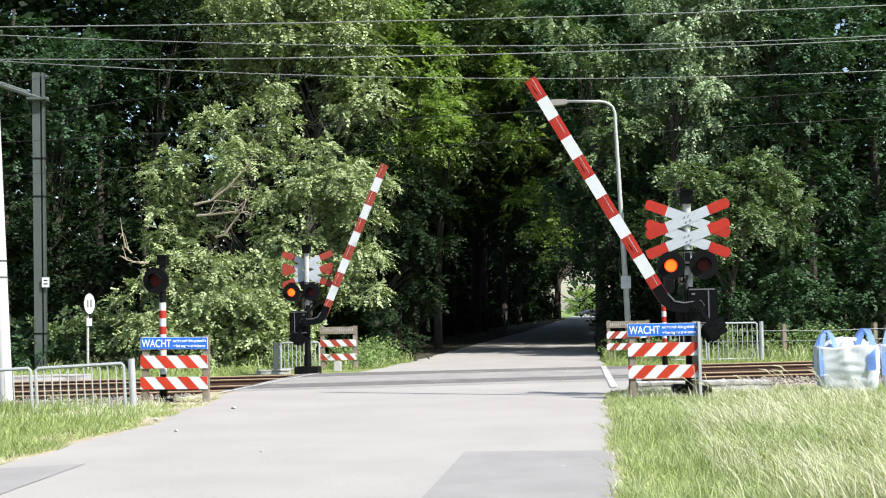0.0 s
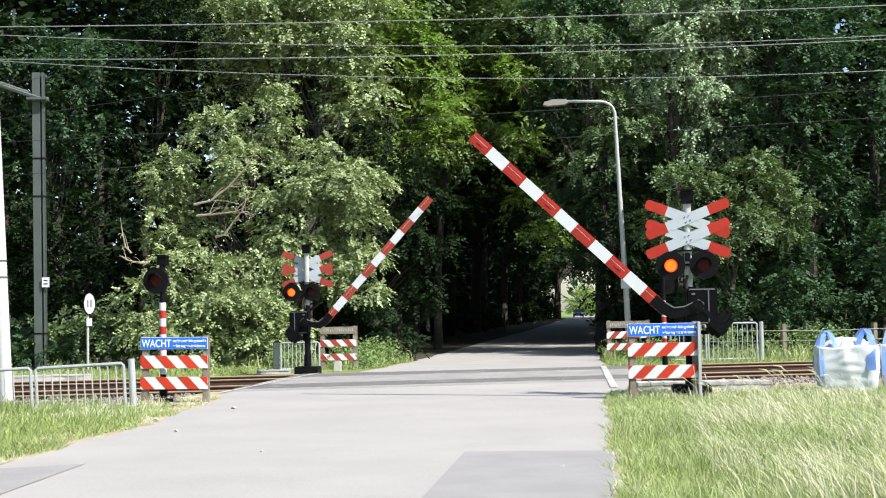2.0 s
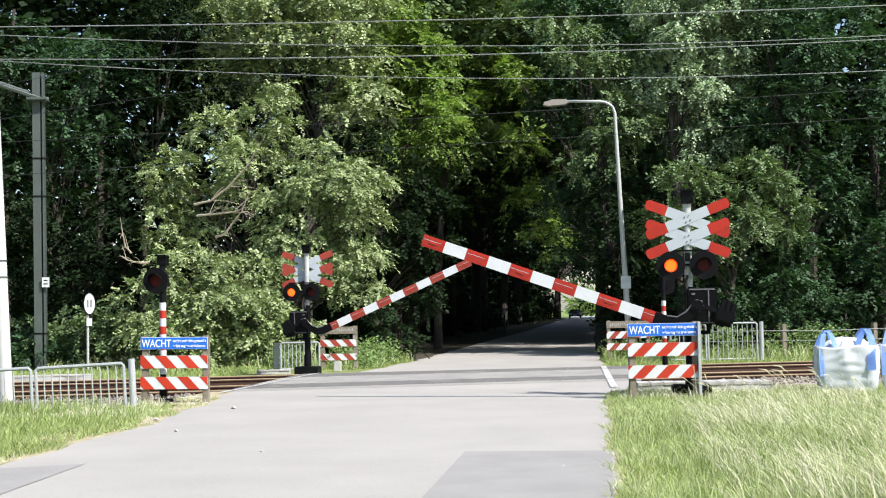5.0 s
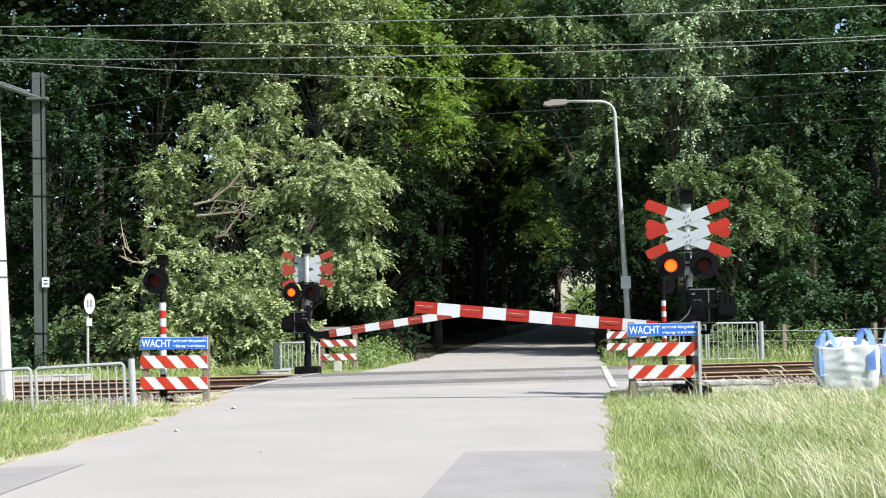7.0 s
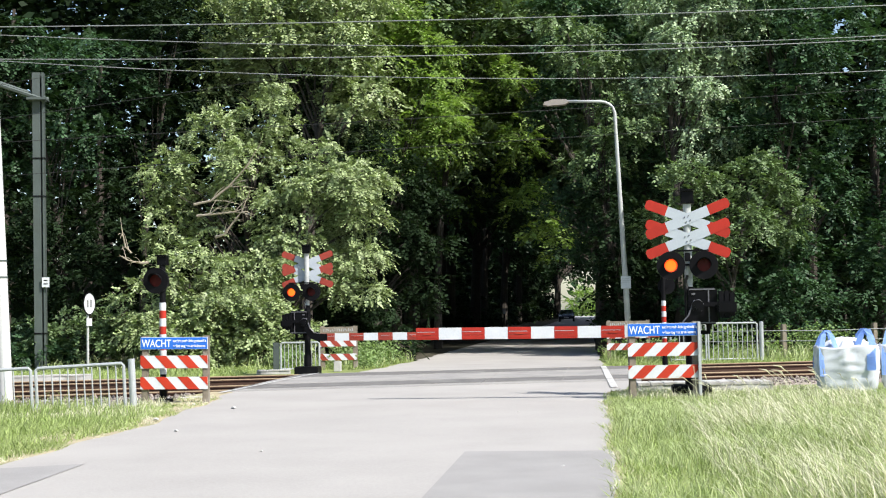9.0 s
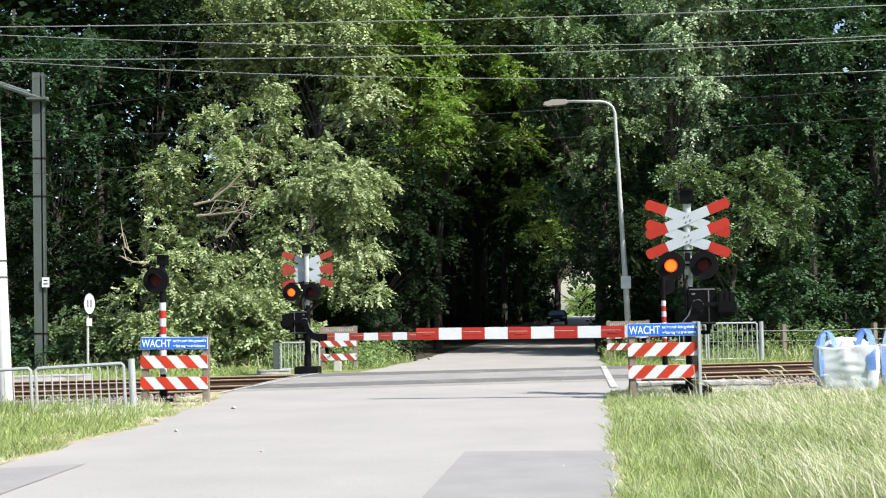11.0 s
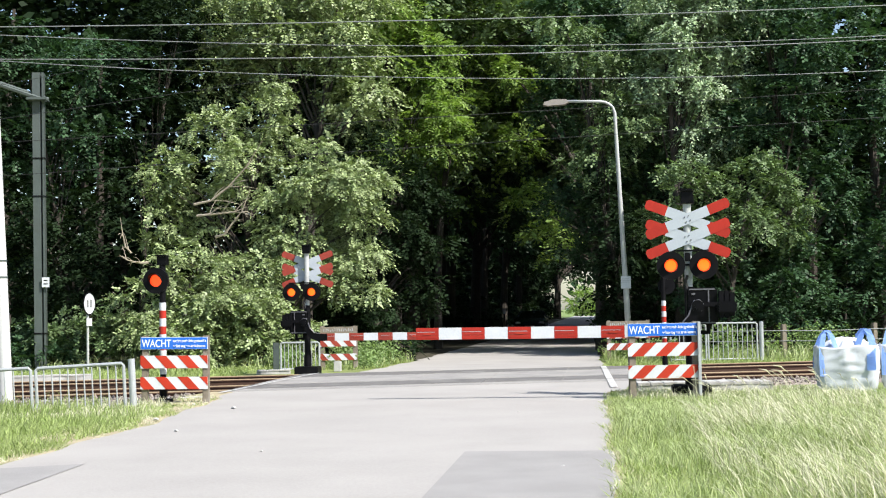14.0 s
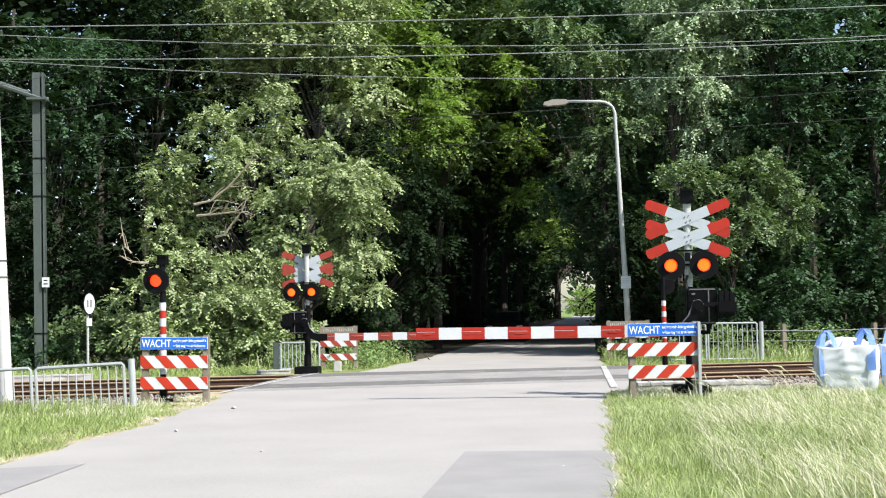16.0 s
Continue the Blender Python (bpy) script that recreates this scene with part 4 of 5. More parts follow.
def spray_crown(rng, lobes, leaf, cover, droop=0.35, bough=0.46, loose=0.22):
    """Boughs sit round each lobe (x, y, z, r, half height); leafy twigs spring from their upper and outer sides."""
    vs, tips, per = [], [], 10
    for x, y, z, r, h in lobes:
        n = int(cover * 2 * math.pi * r * (r + h) / (0.36 * leaf * leaf))
        nb, nt = int(11 + 11 * r), max(n // per, 20)
        d = unit(rng.normal(0, 1, (nb, 3)) + np.array([0, 0, 0.12]))
        rad = rng.uniform(0.42, 1.0, nb) ** 0.6 * rng.uniform(0.85, 1.22, nb)
        b = np.array([x, y, z]) + d * rad[:, None] * np.array([r, r, h])
        b[:, 2] = np.maximum(b[:, 2], 0.12)
        rb = bough * r ** 0.75 * rng.uniform(0.55, 1.35, nb)
        k = rng.choice(nb, nt, p=rb ** 2 / np.sum(rb ** 2))
        e = unit(rng.normal(0, 0.55, (nt, 3)) + 0.5 * d[k] + np.array([0, 0, 0.55]))
        s = b[k] + e * (rb[k] * rng.uniform(0.35, 1.05, nt))[:, None] * np.array([1, 1, 0.62])
        td = unit(e * np.array([1, 1, 0.4]) + rng.normal(0, 0.38, (nt, 3)) + np.array([0, 0, -droop]))
        tl = leaf * rng.uniform(2.2, 4.6, nt)
        up = np.array([0, 0, 0.55]) + 0.75 * e + rng.normal(0, 0.26, (nt, 3))
        up = unit(up - td * np.sum(up * td, axis=1, keepdims=True))
        sd = np.cross(td, up)
        for i in range(per):
            q, sign = (i + 0.6) / per, 1 if i % 2 else -1
            p = s + td * (tl * q)[:, None] - np.array([0, 0, 0.3]) * (tl * q * q)[:, None]
            nr = unit(up + rng.normal(0, loose, (nt, 3)))
            ld = td * (0.5 + 0.5 * (i == per - 1)) + sd * (0.8 * sign * (i < per - 1)) + rng.normal(0, 0.25, (nt, 3)) - np.array([0, 0, 0.2])
            ld = unit(ld - nr * np.sum(ld * nr, axis=1, keepdims=True))
            sl = np.cross(nr, ld)
            L = (leaf * rng.uniform(0.65, 1.3, nt))[:, None]
            vs.append(np.stack([p, p + ld * L * 0.45 + sl * L * 0.36 + nr * L * 0.07, p + ld * L, p + ld * L * 0.45 - sl * L * 0.36 + nr * L * 0.07], 1).reshape(-1, 3))
        tips.append(b)
    v = np.concatenate(vs)
    v[:, 2] = np.maximum(v[:, 2], 0.02)
    return v, np.arange(len(v)).reshape(-1, 4), np.concatenate(tips)


def round_lobes(rng, height, base, rx, ry, count):
    """Lobes spread over an uneven upright crown."""
    out = []
    for k in range(count):
        a, q = k * 2.4 + rng.uniform(-0.5, 0.5), (k + 0.5) / count
        w = math.sin(math.pi * (0.12 + 0.76 * q)) * rng.uniform(0.5, 0.85)
        r = rx * rng.uniform(0.38, 0.55)
        out.append((math.cos(a) * w * (rx - 0.6 * r), math.sin(a) * w * (ry - 0.6 * r), base + 0.6 * r + (height - base - 1.2 * r) * q, r, r * rng.uniform(0.7, 0.95)))
    return out


def tree(x, y, seed, lobes, leaf, cover, mat, label, trunk_r=0.16, name="tree", droop=0.35, group="trees of the wood", limbs=10, bough=0.46, loose=0.22):
    """A tree of lobes given from its foot."""
    rng = np.random.default_rng(seed)
    t = thing(name, pose(x, y, ground_z(x, y) - 0.02), label, "tree" if name == "tree" else "bush", group)
    v, f, tips = spray_crown(rng, lobes, leaf, cover, droop, bough, loose)
    crown = new("crown", raw_mesh("crown", v, f, mat))
    crown.parent = t
    bm = bmesh.new()
    high = max(lobes, key=lambda q: q[2])
    top = max(high[2], 0.6)
    spine = [Vector((high[0] * q * q + 0.05 * math.sin(seed + 5 * q), high[1] * q * q, top * q)) for q in (0, 0.2, 0.4, 0.6, 0.8, 1.0)]
    sweep(bm, spine, [trunk_r * 1.25, trunk_r, trunk_r * 0.85, trunk_r * 0.65, trunk_r * 0.42, trunk_r * 0.15], 9)
    ends = [Vector(q[:3]) for q in lobes] + [Vector(tips[i]) for i in rng.permutation(len(tips))[:limbs]]
    for e in ends:
        q = min(max((e.z - 0.2 * top) / top * 0.8, 0.08), 0.9)
        k = min(int(q * 5), 4)
        s = spine[k].lerp(spine[k + 1], q * 5 - k)
        if (e - s).length < 0.15:
            continue
        midp = s.lerp(e, 0.5) + Vector((0, 0, 0.12 * (e - s).length))
        r = trunk_r * (1.1 - q) * 0.5
        sweep(bm, [s, midp, e], [r, r * 0.6, r * 0.15], 6)
    part("trunk", bm, M["bark"], t, "dark branching trunk")
    return t, crown


SWAY = []


def grow(*args, **kw):
    t, c = tree(*args, **kw)
    SWAY.append(c)
    return t


# light green small trees and shrubs by the crossing
grow(-8.69, 36.76, 11, ((1.5, 0.3, 4.8, 1.18, 0.78), (2.3, 0.5, 4.9, 0.72, 0.56), (2.3, 0.5, 3.8, 0.69, 0.72), (0.5, 0.5, 3.8, 1.19, 0.97), (1.2, 0.4, 5.6, 0.72, 0.47), (2.0, 0.6, 2.7, 0.72, 0.53), (-0.2, -0.5, 2.6, 0.92, 0.70), (2.5, 0.2, 2.1, 0.40, 0.31), (1.0, 0.6, 2.5, 0.81, 0.63),), 0.085, 1.5, M["leaf_light"], "light green broad leaved tree at the wood's edge", trunk_r=0.08, droop=0.5, limbs=24)
grow(-10.05, 37.72, 12, ((0.8, 0.2, 7.1, 0.64, 0.74), (1.0, 0.5, 7.7, 0.42, 0.39), (0.3, -0.4, 5.6, 1.01, 0.79), (-1.2, -0.2, 4.4, 0.96, 0.86), (-1.8, -0.5, 5.4, 0.63, 0.57), (-0.7, -0.0, 6.6, 0.64, 0.51), (1.0, 0.2, 6.1, 0.57, 0.48), (-1.7, -0.7, 3.4, 0.63, 0.53),), 0.085, 1.3, M["leaf_light"], "tall light green tree with bare inner branches", trunk_r=0.08, limbs=30)
grow(-10.79, 35.32, 13, ((-0.0, 0.0, 1.5, 1.20, 0.90), (-1.1, -0.2, 1.6, 0.66, 0.90), (0.2, -0.2, 2.5, 0.82, 0.65), (-0.3, -0.5, 0.7, 1.04, 0.59),), 0.09, 1.6, M["leaf_light"], "dense light green shrub beside the track", trunk_r=0.06, name="shrub", group="shrubs", limbs=6)
grow(-9.06, 35.71, 14, ((-0.2, -0.5, 1.3, 1.04, 0.86), (0.8, 0.1, 0.8, 0.81, 0.60), (-0.6, -0.2, 0.5, 0.90, 0.51), (0.3, -0.1, 1.9, 0.75, 0.60),), 0.09, 1.6, M["leaf_light"], "dense light green shrub beside the track", trunk_r=0.06, name="shrub", group="shrubs", limbs=6)
grow(-13.66, 35.50, 15, ((-0.1, 0.4, 0.7, 1.07, 0.64), (1.0, 0.1, 1.1, 0.61, 0.61), (-0.8, -0.0, 1.1, 0.61, 0.61),), 0.095, 1.5, M["leaf_fresh"], "low green shrub in front of the dark wood", trunk_r=0.06, name="shrub", group="shrubs", limbs=6)
grow(-15.49, 35.70, 18, ((0.1, -0.3, 0.5, 0.91, 0.52), (1.0, -0.4, 0.4, 0.61, 0.39),), 0.095, 1.5, M["leaf_mid"], "low shaded shrub beside the grey mast", trunk_r=0.06, name="shrub", group="shrubs", limbs=6)
grow(-7.32, 38.63, 16, ((0.0, -0.2, 0.8, 0.81, 0.71), (0.9, -0.3, 1.3, 0.74, 0.80), (1.4, 0.2, 0.6, 0.58, 0.55), (0.2, 0.5, 1.7, 0.82, 0.66),), 0.11, 1.5, M["leaf_shade"], "low shaded shrub at the road's edge", trunk_r=0.06, name="shrub", group="shrubs", limbs=6)
# tall wood on the left
grow(-16.11, 40.46, 21, ((0.3, 0.5, 8.9, 1.66, 1.14), (-1.4, 0.3, 7.1, 1.23, 0.96), (-1.2, -0.6, 9.6, 1.03, 0.69), (0.7, -0.3, 6.9, 1.03, 0.69), (-0.3, 0.3, 5.8, 0.98, 0.63),), 0.13, 1.1, M["leaf_mid"], "tall dark green tree of the wood", trunk_r=0.09, bough=0.5)
grow(-14.13, 41.49, 22, ((-0.7, 0.2, 7.8, 1.07, 0.80), (0.3, 0.2, 9.6, 1.24, 0.89), (-0.1, -0.2, 6.1, 0.81, 0.81), (1.2, 0.2, 10.6, 1.35, 0.71), (1.4, 0.3, 7.8, 0.71, 0.64),), 0.13, 1.0, M["leaf_shade"], "tall dark green tree of the wood", trunk_r=0.09, bough=0.5)
grow(-9.19, 42.74, 23, ((0.3, 0.3, 10.3, 1.72, 1.08), (-2.0, -0.0, 10.5, 1.44, 0.99), (1.8, 0.2, 8.6, 1.15, 0.99), (1.2, 0.2, 11.7, 1.62, 0.90), (-0.7, -0.1, 9.5, 1.08, 0.90), (1.2, 0.6, 7.7, 0.80, 0.65), (-1.1, -0.1, 11.5, 1.44, 0.90), (-2.6, 0.0, 9.0, 0.80, 0.72),), 0.12, 1.2, M["leaf_light"], "tall green tree rising behind the shrubs", trunk_r=0.2, bough=0.5)
grow(-19.31, 41.11, 24, ((0.1, -0.1, 9.0, 1.95, 1.77), (-0.5, 0.3, 5.9, 1.79, 1.79), (0.2, 0.4, 2.7, 1.61, 1.25),), 0.2, 1.1, M["leaf_shade"], "tall dark green tree of the wood", trunk_r=0.2)
grow(-6.77, 46.03, 25, ((0.3, -0.0, 10.2, 1.15, 1.07), (0.8, 0.2, 8.0, 1.08, 1.04), (-0.3, 0.4, 11.7, 1.55, 0.97), (1.4, 0.4, 9.3, 0.77, 0.89), (0.0, -0.0, 6.6, 1.04, 0.77), (1.7, -0.1, 7.3, 0.69, 0.69), (-1.1, -0.3, 10.2, 1.15, 0.96),), 0.125, 1.25, M["leaf_sun_lime"], "tall tree with sunlit yellow green leaves", trunk_r=0.16, bough=0.5)
grow(-7.13, 43.48, 26, ((1.1, 0.3, 5.4, 0.91, 0.91), (0.6, -0.3, 3.8, 1.08, 1.08), (1.0, 0.5, 2.3, 0.92, 0.92), (-0.3, -0.3, 6.8, 0.83, 0.72), (1.8, 0.6, 4.2, 0.73, 1.10),), 0.14, 1.3, M["leaf_shade"], "shaded dark green tree at the road's edge", trunk_r=0.12)
grow(-5.96, 50.65, 27, ((1.0, -0.2, 9.0, 0.75, 0.92), (1.6, -0.0, 10.7, 0.92, 0.63), (0.5, 0.5, 7.6, 0.64, 0.72), (1.7, 0.5, 12.6, 1.06, 0.63),), 0.14, 1.2, M["leaf_sun_lime"], "lime green tree arching over the mouth of the avenue", trunk_r=0.14)
# added fill: dark leaves stand in for the shade below the crowns
grow(-15.22, 39.55, 28, ((-1.5, -0.2, 3.6, 1.01, 0.68), (-0.3, -0.2, 2.6, 1.01, 0.84), (1.0, -0.3, 3.4, 0.74, 0.74), (0.6, 0.4, 4.9, 0.61, 0.58), (-0.6, -0.6, 4.5, 0.84, 0.57), (-1.9, -0.2, 1.9, 0.85, 0.74), (-2.4, 0.1, 5.0, 0.68, 0.68),), 0.13, 1.1, M["leaf_shade"], "dark green understorey tree of the wood", trunk_r=0.07)
grow(-8.58, 45.33, 29, ((-0.8, 0.0, 7.8, 0.95, 0.76), (-1.1, -0.2, 8.8, 0.76, 0.57), (1.7, 0.3, 5.2, 1.14, 0.95), (1.2, -0.0, 3.1, 1.14, 1.14),), 0.15, 1.1, M["leaf_shade"], "dark green understorey tree deep in the wood", trunk_r=0.08)
# wood on the right
grow(2.52, 42.95, 31, ((0.4, -0.4, 10.0, 0.87, 0.73), (1.3, -0.1, 8.4, 0.87, 0.77), (0.3, 0.5, 7.6, 0.78, 0.64), (1.7, -0.1, 10.0, 0.80, 0.70), (-0.8, 0.1, 8.2, 0.63, 0.60), (-0.2, -0.1, 8.9, 0.70, 0.63), (0.9, 0.0, 6.6, 0.80, 0.56), (-0.3, -0.0, 11.2, 1.05, 0.63), (1.4, -0.2, 11.1, 1.04, 0.63), (0.5, 0.4, 9.0, 0.71, 0.71),), 0.1, 1.6, M["leaf_silver"], "tall tree with silvery wind blown leaves", trunk_r=0.12, droop=0.7, bough=0.5, loose=0.32, limbs=14)
grow(0.62, 43.34, 40, ((-0.8, -0.5, 9.2, 0.63, 0.49), (0.1, -0.3, 7.3, 0.81, 0.71), (-0.5, -0.5, 6.2, 0.88, 0.60), (0.3, -0.2, 9.0, 0.71, 0.53), (-1.4, -0.3, 10.1, 0.71, 0.60),), 0.11, 1.3, M["leaf_fresh"], "slender green tree behind the street lamp", trunk_r=0.10, droop=0.6, bough=0.5, limbs=8)
grow(0.09, 45.97, 32, ((-0.2, 0.3, 11.3, 1.52, 0.95), (1.7, 0.4, 11.1, 1.51, 1.06), (-0.9, 0.3, 8.4, 0.96, 0.96), (-0.5, -0.4, 5.5, 1.05, 0.93), (0.9, 0.3, 5.8, 1.13, 1.02), (-0.0, -0.4, 3.6, 1.05, 0.93), (1.7, 0.3, 7.1, 1.32, 1.13), (-0.9, -0.3, 10.0, 0.75, 0.75),), 0.14, 1.3, M["leaf_mid"], "tall green tree behind the street lamp", trunk_r=0.18, bough=0.5)
grow(6.01, 43.44, 33, ((-0.0, -0.3, 8.9, 1.39, 1.22), (0.5, 0.4, 6.4, 1.17, 1.06), (-0.6, -0.5, 7.5, 1.04, 0.97), (1.2, 0.2, 10.0, 1.33, 0.88), (-1.0, 0.2, 6.7, 1.06, 0.88), (1.0, -0.1, 4.9, 0.87, 0.94), (-0.6, -0.4, 10.3, 1.05, 0.87),), 0.135, 1.25, M["leaf_mid"], "tall green tree behind the fence posts", trunk_r=0.18, bough=0.5)
grow(9.01, 44.78, 34, ((-0.2, 0.4, 9.2, 1.09, 1.45), (-0.0, -0.1, 6.3, 1.08, 1.43), (-0.3, 0.2, 3.8, 1.26, 1.08), (1.3, -0.3, 7.6, 1.60, 1.95), (1.0, -0.0, 3.7, 1.61, 1.61),), 0.18, 1.1, M["leaf_mid"], "tall dark green tree of the wood", trunk_r=0.2)
grow(3.79, 39.97, 35, ((-1.2, -0.5, 4.9, 0.64, 0.48), (0.7, 0.2, 5.0, 0.91, 0.59), (-0.0, -0.4, 3.7, 0.96, 0.64), (1.6, 0.6, 4.1, 0.82, 0.72), (-1.0, -0.6, 3.0, 0.80, 0.64), (-1.8, 0.0, 3.9, 0.65, 0.55),), 0.1, 1.5, M["leaf_fresh"], "rounded pale green shrub behind the tube fence", trunk_r=0.09, name="shrub", group="shrubs", limbs=8)
grow(4.73, 41.28, 36, ((-0.2, -0.5, 1.9, 1.16, 0.76), (-1.2, -0.4, 1.6, 1.00, 0.66), (1.0, 0.4, 2.6, 0.91, 0.84), (1.3, -0.2, 1.2, 0.99, 0.66),), 0.12, 1.3, M["leaf_mid"], "green shrub behind the fence posts", trunk_r=0.06, name="shrub", group="shrubs", limbs=6)
grow(1.68, 43.46, 37, ((-0.4, -0.4, 1.9, 0.88, 0.88), (0.5, 0.3, 2.7, 0.82, 0.82), (-0.9, -0.2, 1.2, 0.71, 0.71),), 0.13, 1.3, M["leaf_shade"], "dark green shrub beside the street lamp", trunk_r=0.06, name="shrub", group="shrubs", limbs=6)
grow(7.74, 42.63, 38, ((-0.3, -0.5, 1.9, 1.02, 1.02), (1.0, 0.6, 1.2, 1.04, 0.87), (1.1, -0.2, 2.6, 1.02, 1.02),), 0.13, 1.2, M["leaf_mid"], "dark green shrub behind the fence posts", trunk_r=0.06, name="shrub", group="shrubs", limbs=6)
grow(1.23, 50.45, 39, ((-3.9, -0.7, 9.8, 0.74, 0.70), (-4.0, 0.0, 7.6, 0.71, 0.83), (-3.5, -0.8, 5.1, 0.70, 0.90), (-2.9, -0.1, 3.9, 0.70, 0.75),), 0.14, 1.2, M["leaf_sun_lime"], "lime green tree beside the shaded road", trunk_r=0.14)
# added dark fill in place of the shade behind the street lamp
grow(0.69, 42.54, 44, ((-0.4, 0.0, 4.6, 0.59, 0.70), (-0.1, -0.1, 3.3, 0.70, 0.77), (-0.5, 0.0, 1.9, 0.59, 0.77), (0.6, -0.2, 4.0, 0.69, 0.69),), 0.13, 1.2, M["leaf_shade"], "dark green understorey tree beside the street lamp", trunk_r=0.06)

# avenue over the road
for k, (y, leaf) in enumerate(((53, 0.20), (60, 0.23), (68, 0.26), (79, 0.29), (91, 0.32), (105, 0.35), (122, 0.38), (142, 0.40), (165, 0.43), (190, 0.46), (216, 0.46))):
    for side, x in ((-1, -8.2), (1, 2.6)):
        seed = 50 + 2 * k + (side > 0)
        mat = M["leaf_sun_lime" if side < 0 and k == 1 else "leaf_fresh" if k < 2 else "leaf_mid"]
        lobes = round_lobes(np.random.default_rng(seed), 17.0, 6.2, 6.2, 6.2, 9)
        lobes += [(-side * 4.6, 1.0, 13.0, 2.9, 1.7), (-side * 4.0, -2.5, 11.0 if k > 1 else 14.5, 2.4, 1.4)]
        tree(x + 0.3 * math.sin(k * 2.3 + side), y + 2.2 * side, seed, lobes, leaf, 0.72, mat, "tall avenue tree arching over the road", trunk_r=0.30, limbs=12, group="avenue trees")
# undergrowth along the avenue, its shade put into the leaf colour
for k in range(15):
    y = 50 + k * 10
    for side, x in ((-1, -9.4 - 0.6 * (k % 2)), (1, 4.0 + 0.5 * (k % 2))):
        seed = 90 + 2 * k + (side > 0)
        tree(x, y, seed, ((0, 0, 0.9, 1.4, 1.0), (0.3, 2.8, 0.8, 1.3, 0.9), (-0.6, -2.6, 1.1, 1.5, 1.2)), 0.16 + 0.02 * k, 1.0, M["leaf_shade"], "shaded undergrowth bush beside the road", trunk_r=0.06, name="bush", group="undergrowth", limbs=3)
# bare trunks between the avenue trees
for k in range(17):
    y = 50 + 10.0 * k
    for side, x in ((-1, -8.2 - 1.9 * ((k * 7) % 5) / 4), (1, 2.9 + 1.9 * ((k * 3) % 5) / 4)):
        bm = bmesh.new()
        lean = 0.25 * math.sin(k * 1.7 + side)
        sweep(bm, [(0, 0, -0.1), (lean * 0.3, 0, 3.0), (lean, 0.1, 6.5), (lean * 1.4, 0.2, 10.0)], [0.26, 0.19, 0.16, 0.07], 8)
        for j in range(3):
            z = 6.0 + 1.1 * j
            sweep(bm, [(lean * z / 6.5, 0, z), (lean + 0.8 * math.cos(j * 2.2 + k), 0.7 * math.sin(j * 2.2 + k), z + 1.4)], [0.07, 0.02], 6)
        solid("bare_tree", bm, M["bark"], "slim dark bare tree standing beside the shaded road", "tree", "bare avenue trees", m=pose(x, y + side, -0.14))
tree(-5.9, 205, 130, ((0.3, 0, 10.5, 2.6, 2.4), (-1.2, 1, 8.6, 2.0, 1.6), (1.0, -1, 13.0, 2.2, 2.0), (2.0, 8, 8.7, 2.6, 1.4), (5.0, 9, 8.9, 2.4, 1.4)), 0.42, 1.0, M["leaf_shade"], "avenue tree near the end of the wood, shade put into its leaves", trunk_r=0.5, group="avenue trees")
# dense growth at the end of the wood, its shade put into the leaf colour
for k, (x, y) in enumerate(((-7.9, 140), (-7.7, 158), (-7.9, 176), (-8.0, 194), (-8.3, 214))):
    tree(x, y, 140 + k, ((0, 0, 1.4, 1.5, 1.4), (-0.5, 2.0, 3.8, 1.6, 1.6), (0.1, -1.5, 6.0, 1.5, 1.4), (-0.4, 0.5, 8.2, 1.7, 1.4)), 0.36, 1.2, M["leaf_shade"], "dense bush near the end of the wood, shade put into its leaves", trunk_r=0.1, name="bush", group="undergrowth", limbs=4)
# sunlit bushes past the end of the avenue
tree(-2.9, 268, 120, ((0, 0, 2.4, 2.4, 2.5), (1.6, 1.0, 1.6, 1.9, 1.7), (0.6, 1.5, 4.4, 1.5, 1.3)), 0.30, 1.5, M["leaf_sun_lime"], "sunlit bush in the meadow beyond the wood", trunk_r=0.1, name="bush", group="far bushes")
tree(0.4, 285, 121, ((0, 0, 2.0, 2.2, 2.0), (1.8, 0.5, 1.6, 1.8, 1.5)), 0.30, 1.5, M["leaf_sun_lime"], "sunlit bush in the meadow beyond the wood", trunk_r=0.1, name="bush", group="far bushes")


